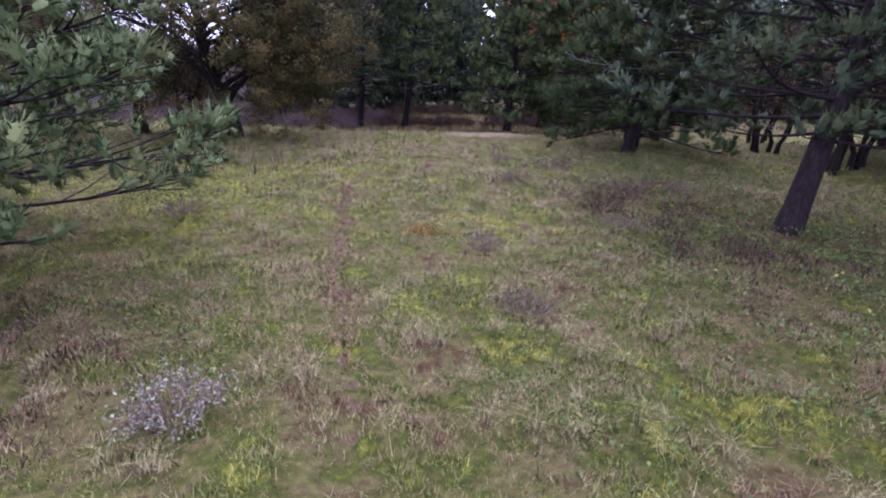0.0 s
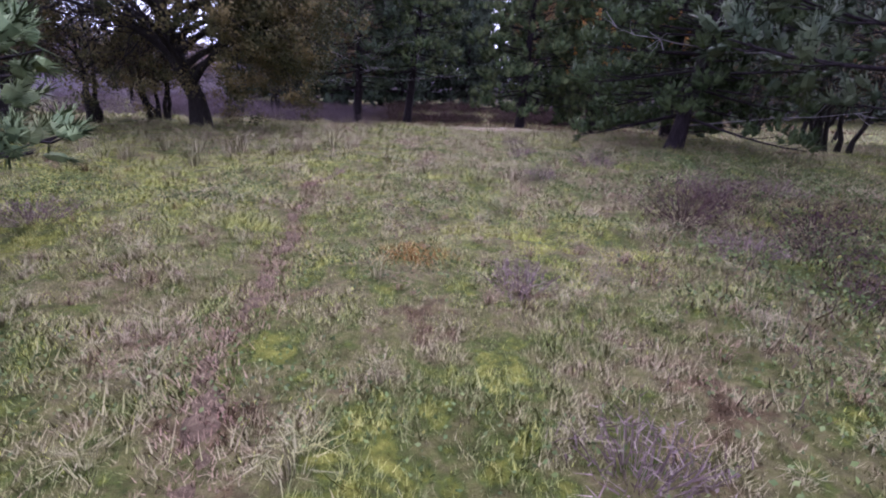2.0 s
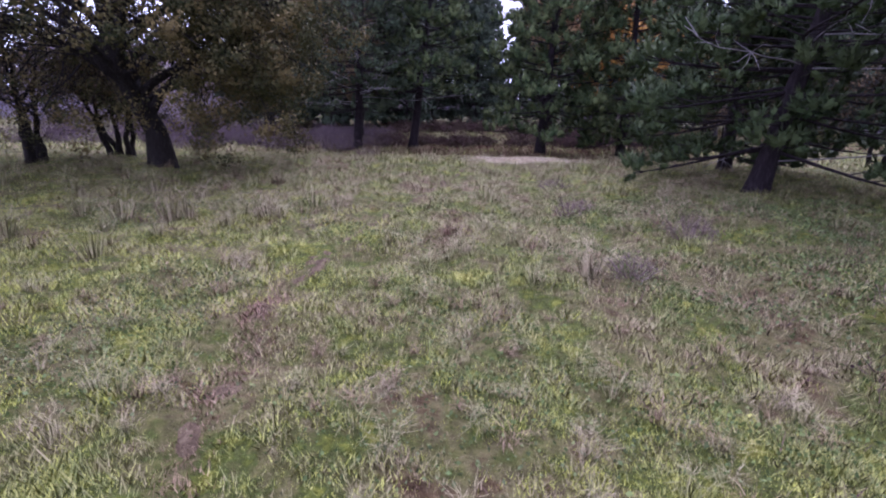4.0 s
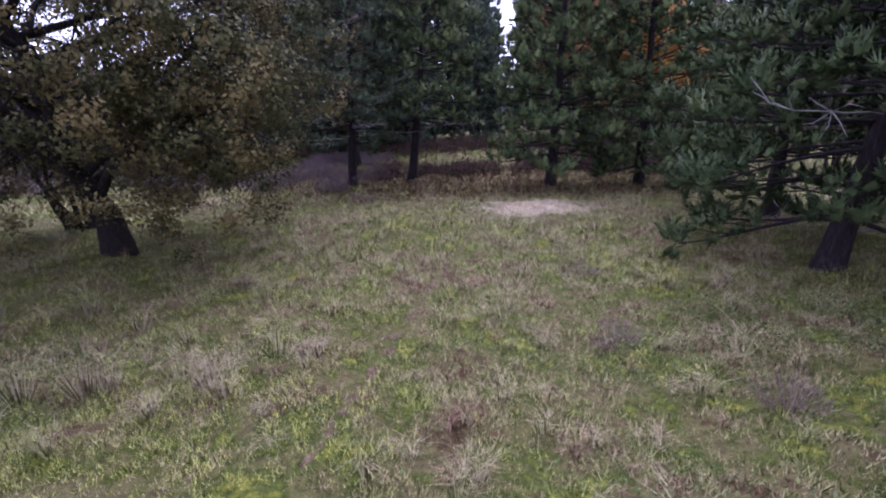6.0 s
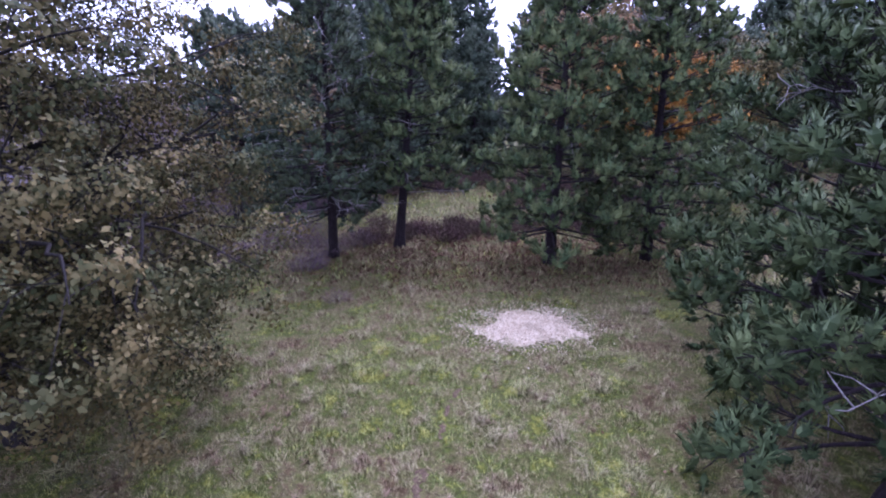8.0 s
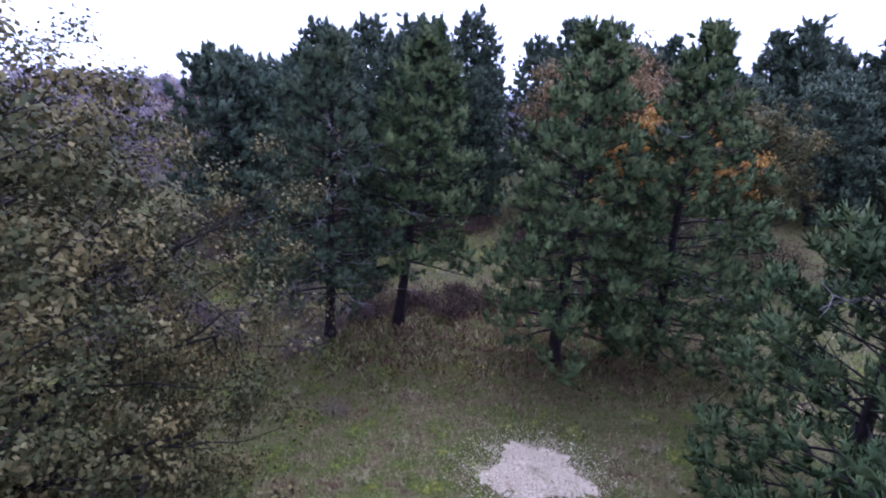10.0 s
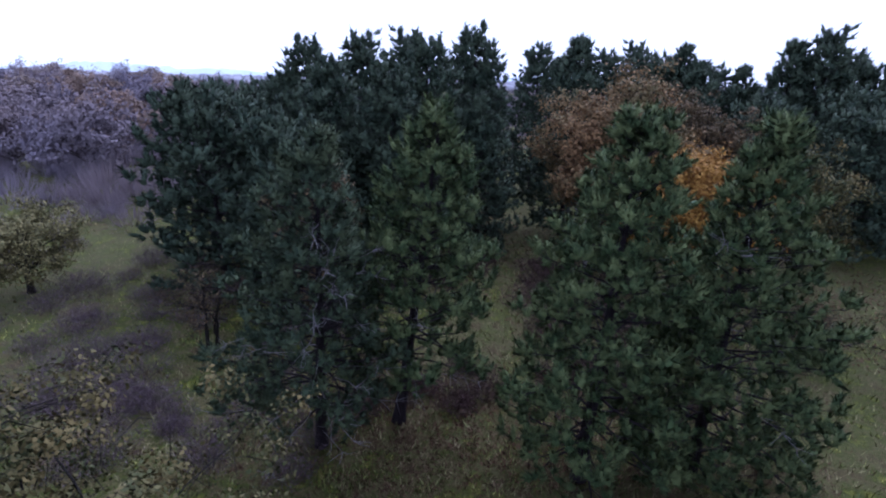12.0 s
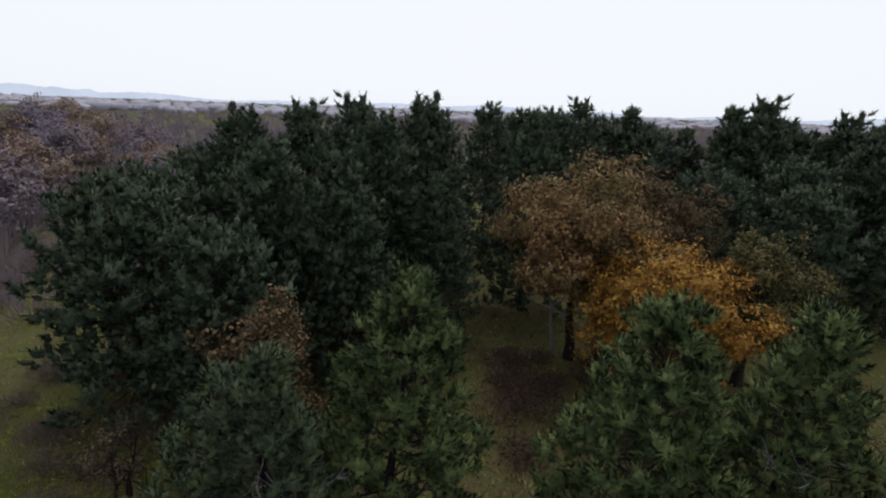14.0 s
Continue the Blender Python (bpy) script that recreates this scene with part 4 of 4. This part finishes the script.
# ---- round trees of the dune woods ----
mauve_a = broadleaf(on(-34.6, 62.0, 0.1), 7.5, 6.0, 1.2, 121, WOODS, "round bare mauve tree of the dune woods", bark=THORN_BARK, leaf=0.32, clump=22, limbs=14, subs=6, twigs=4, spread=0.6, detailed=False, group="round trees of the dune woods", name="birch_tree")
rusty_a = broadleaf(on(-42.0, 79.0, 0.1), 7.8, 6.2, 1.2, 122, RUST_WOODS, "round rusty brown tree of the dune woods", bark=THORN_BARK, leaf=0.32, clump=22, limbs=14, subs=6, twigs=4, spread=0.6, detailed=False, group="round trees of the dune woods", name="beech_tree")
for k, x, y, f in [(0, -44, 64, 0.9), (0, -52, 72, 1.1), (1, -72, 115, 1.25), (0, -60, 90, 1.1), (1, -68, 100, 1.1), (0, -48, 97, 1.1), (1, -49, 104, 0.95), (0, -80, 108, 1.2), (0, -72, 129, 1.3),
                   (1, -100, 145, 1.4), (0, -90, 132, 1.3), (1, -55, 120, 1.2), (0, -44, 112, 1.1), (0, -110, 150, 1.4), (1, -30, 84, 0.9), (0, -26, 74, 0.8), (0, -35, 95, 1.0), (1, -84, 160, 1.4)]:
    ob = copy_thing((mauve_a, rusty_a)[k], pose(*on(x, y, 0.1), 0, 0, p_rng.uniform(0, 360)) @ Matrix.Scale(f, 4))
    ob.scale = (f, f, f)

# ---- low shrubs ----
for n, (x, y, r, h) in enumerate([(0.58, 4.05, 0.24, 0.26), (0.4, 5.6, 0.24, 0.26), (2.95, 8.3, 0.4, 0.45), (3.95, 8.7, 0.4, 0.3), (1.32, 11.9, 0.3, 0.33), (2.35, 10.7, 0.3, 0.3),
                                   (1.5, 13.9, 0.3, 0.25), (-2.9, 21.0, 0.4, 0.35), (2.2, 6.3, 0.3, 0.2), (-3.4, 6.6, 0.35, 0.22), (1.2, 9.3, 0.25, 0.22)]):
    shrub(on(x, y), r, h, 200 + n, WISP, "low bare purple-brown shrub in the meadow grass", count=int(60 + 150 * r), leaf_count=int(120 * r), leaf=0.025)
shrub(on(2.2, 7.3), 0.5, 0.55, 229, HEATH, "small bare dark purple-brown bush on a short stem", count=150, leaf_count=160, leaf=0.03, foot_share=0.08)
for n, (x, y, r, h) in enumerate([(2.75, 6.25, 0.36, 0.3), (2.45, 5.45, 0.3, 0.24), (3.35, 7.1, 0.42, 0.36), (2.95, 8.0, 0.4, 0.36), (3.7, 8.9, 0.45, 0.34), (3.1, 5.2, 0.34, 0.26)]):
    shrub(on(x, y), r, h, 240 + n, HEATH, "low dark purple-brown heath shrub in rough grass", count=int(200 * r), leaf_count=int(420 * r), leaf=0.028, foot_share=0.3)
shrub(on(-1.42, 2.55), 0.26, 0.26, 230, WISP, "low grey-leaved shrub in the meadow grass", count=120, leaf_count=600, leaf=0.022, leaf_mat=GREYLEAF)
r2 = np.random.RandomState(9)
for n in range(60):
    x, y = r2.uniform(-24, -9), r2.uniform(24, 40)
    if abs(x + 19 - 0.35 * (y - 40)) < 2.2 and y > 30:
        continue
    s0 = r2.uniform(0.6, 1.4)
    shrub(on(x, y), s0, s0 * r2.uniform(0.7, 1.1), 300 + n, TWIGS, "low mauve bare shrub on the open dune grass", count=250, leaf_count=220, leaf=0.07, group="mauve shrubs on the dune grass")
for n, (x, y, r, h) in enumerate([(-11.1, 28.5, 1.3, 1.15), (-12.4, 27.1, 1.2, 1.0), (-10.4, 26.7, 1.0, 0.9), (-13.4, 29.4, 1.3, 1.05), (-12.0, 30.6, 1.1, 0.9)]):
    shrub(on(x, y), r, h, 380 + n, TWIGS, "large mauve bare shrub on the open dune grass", count=420, leaf_count=260, leaf=0.07, group="mauve shrubs on the dune grass")
for n in range(30):
    x, y = r2.uniform(-3.0, 8), r2.uniform(26.9, 29.6)
    s0 = r2.uniform(0.5, 0.95)
    shrub(on(x, y), s0, s0 * 0.85, 400 + n, HEATH, "dark bramble bush under the pines", count=230, leaf_count=420, leaf=0.07, name="bramble_bush", group="brambles under the pines")
for n in range(46):
    x, y = (r2.uniform(3, 10), r2.uniform(29.8, 40)) if n % 3 else (r2.uniform(-4, 3), r2.uniform(35.5, 42))
    s0 = r2.uniform(0.6, 1.2)
    shrub(on(x, y), s0, s0 * 0.9, 500 + n, HEATH, "dark bramble bush under the pines", count=190, leaf_count=420, leaf=0.1, name="bramble_bush", group="brambles under the pines")
for n in range(22):
    x, y = r2.uniform(-9, -3), r2.uniform(24, 34)
    s0 = r2.uniform(0.5, 0.9)
    shrub(on(x, y), s0, s0, 450 + n, TWIGS, "low mauve bare shrub behind the oak", count=330, leaf_count=120, leaf=0.07, group="mauve shrubs behind the oak")


# ---- the wooded distance ----
def plots(n, near, far, size, rng, side):
    """Places and sizes of n bushes or crowns over the land ahead, or over one side of it."""
    y = near * (far / near) ** rng.uniform(0, 1, n)
    x = rng.uniform(-1.15, 1.15, n) * (y + 20) if side is None else rng.uniform(*side, n)
    x += np.where((np.abs(x) < 16) & (y < 70), 60, 0)
    return x, y, ground(x, y), size * rng.uniform(0.5, 1.35, n)


def brush(name, n, near, far, size, per, thick, seed, material, label, side=None):
    """Bare scrub and leafless woods: rounded bushes of many fine upright twigs."""
    rng = np.random.RandomState(seed)
    x, y, z, r = (np.repeat(v, per) for v in plots(n, near, far, size, rng, side))
    d = unit(rng.normal(size=(len(x), 3)))
    d[:, 2] = np.abs(d[:, 2])
    f = rng.uniform(0.45, 1.0, (len(x), 1))
    foot = np.stack([x, y, z], 1)
    end = foot + d * r[:, None] * (1, 1, 1.25) * f ** 0.5
    start = foot + d * r[:, None] * (0.82, 0.82, 0.6) * f
    s = Soup()
    slivers(s, start, end, (thick * rng.uniform(0.6, 1.4, len(x)))[:, None], rng)
    return tagged(part(name, s, material, None, label), category="woods", kind="stuff")


def woods(name, n, near, far, size, seed, material, label):
    """The farthest woods: a close canopy of uneven crowns."""
    rng = np.random.RandomState(seed)
    x, y, z, r = plots(n, near, far, size, rng, None)
    a, e = np.meshgrid(np.arange(9) / 9 * 2 * np.pi, np.array([-0.5, 0.1, 0.6, 1.1]))
    shell = np.stack([np.cos(a) * np.cos(e) * 1.5, np.sin(a) * np.cos(e) * 1.5, np.sin(e) * 0.7], -1)
    dome = np.stack([x, y, z + r * 0.4], 1)[:, None, None] + shell[None] * rng.uniform(0.7, 1.05, (n, 4, 9, 1)) * r[:, None, None, None]
    i, j = np.meshgrid(np.arange(3), np.arange(9), indexing="ij")
    q = np.stack([i * 9 + j, i * 9 + (j + 1) % 9, (i + 1) * 9 + (j + 1) % 9, (i + 1) * 9 + j], -1).reshape(-1, 4)
    top = np.array([[27, 27 + k, 28 + k] for k in range(1, 8)])
    s = Soup()
    s.v = [dome.reshape(-1, 3)]
    s.f4 = [(q[None] + (np.arange(n) * 36)[:, None, None]).reshape(-1, 4)]
    s.f3 = [(top[None] + (np.arange(n) * 36)[:, None, None]).reshape(-1, 3)]
    return tagged(part(name, s, material, None, label, True), category="woods", kind="stuff")


brush("dune_scrub", 380, 36, 95, 1.6, 230, 0.022, 504, WOODS, "low mauve bare scrub covering the dune grass", (-75, -21))
brush("bare_scrub", 560, 50, 140, 2.6, 170, 0.045, 501, WOODS, "mauve and brown bare scrub and small trees of the dunes")
brush("distant_woods", 1900, 120, 520, 4.6, 60, 0.16, 502, WOODS, "brown and mauve autumn woods in the distance")
woods("hazed_woods", 1300, 450, 1600, 5.5, 503, HAZE_WOODS, "woods near the horizon, haze painted into their pale mauve")

# Skyline sheet that glows by itself, so its woods seem veiled in mist.
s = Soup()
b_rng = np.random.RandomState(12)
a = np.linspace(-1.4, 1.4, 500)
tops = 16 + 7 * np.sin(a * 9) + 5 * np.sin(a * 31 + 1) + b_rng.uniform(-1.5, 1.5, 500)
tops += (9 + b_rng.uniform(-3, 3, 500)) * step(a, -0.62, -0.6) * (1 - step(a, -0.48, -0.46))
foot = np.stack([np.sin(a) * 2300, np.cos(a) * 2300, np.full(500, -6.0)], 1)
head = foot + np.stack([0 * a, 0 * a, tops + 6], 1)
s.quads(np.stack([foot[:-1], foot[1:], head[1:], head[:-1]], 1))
tagged(part("backdrop", s, MIST, None, "skyline of far woods, its pale blue mist painted as glow"), category="backdrop", kind="structure")
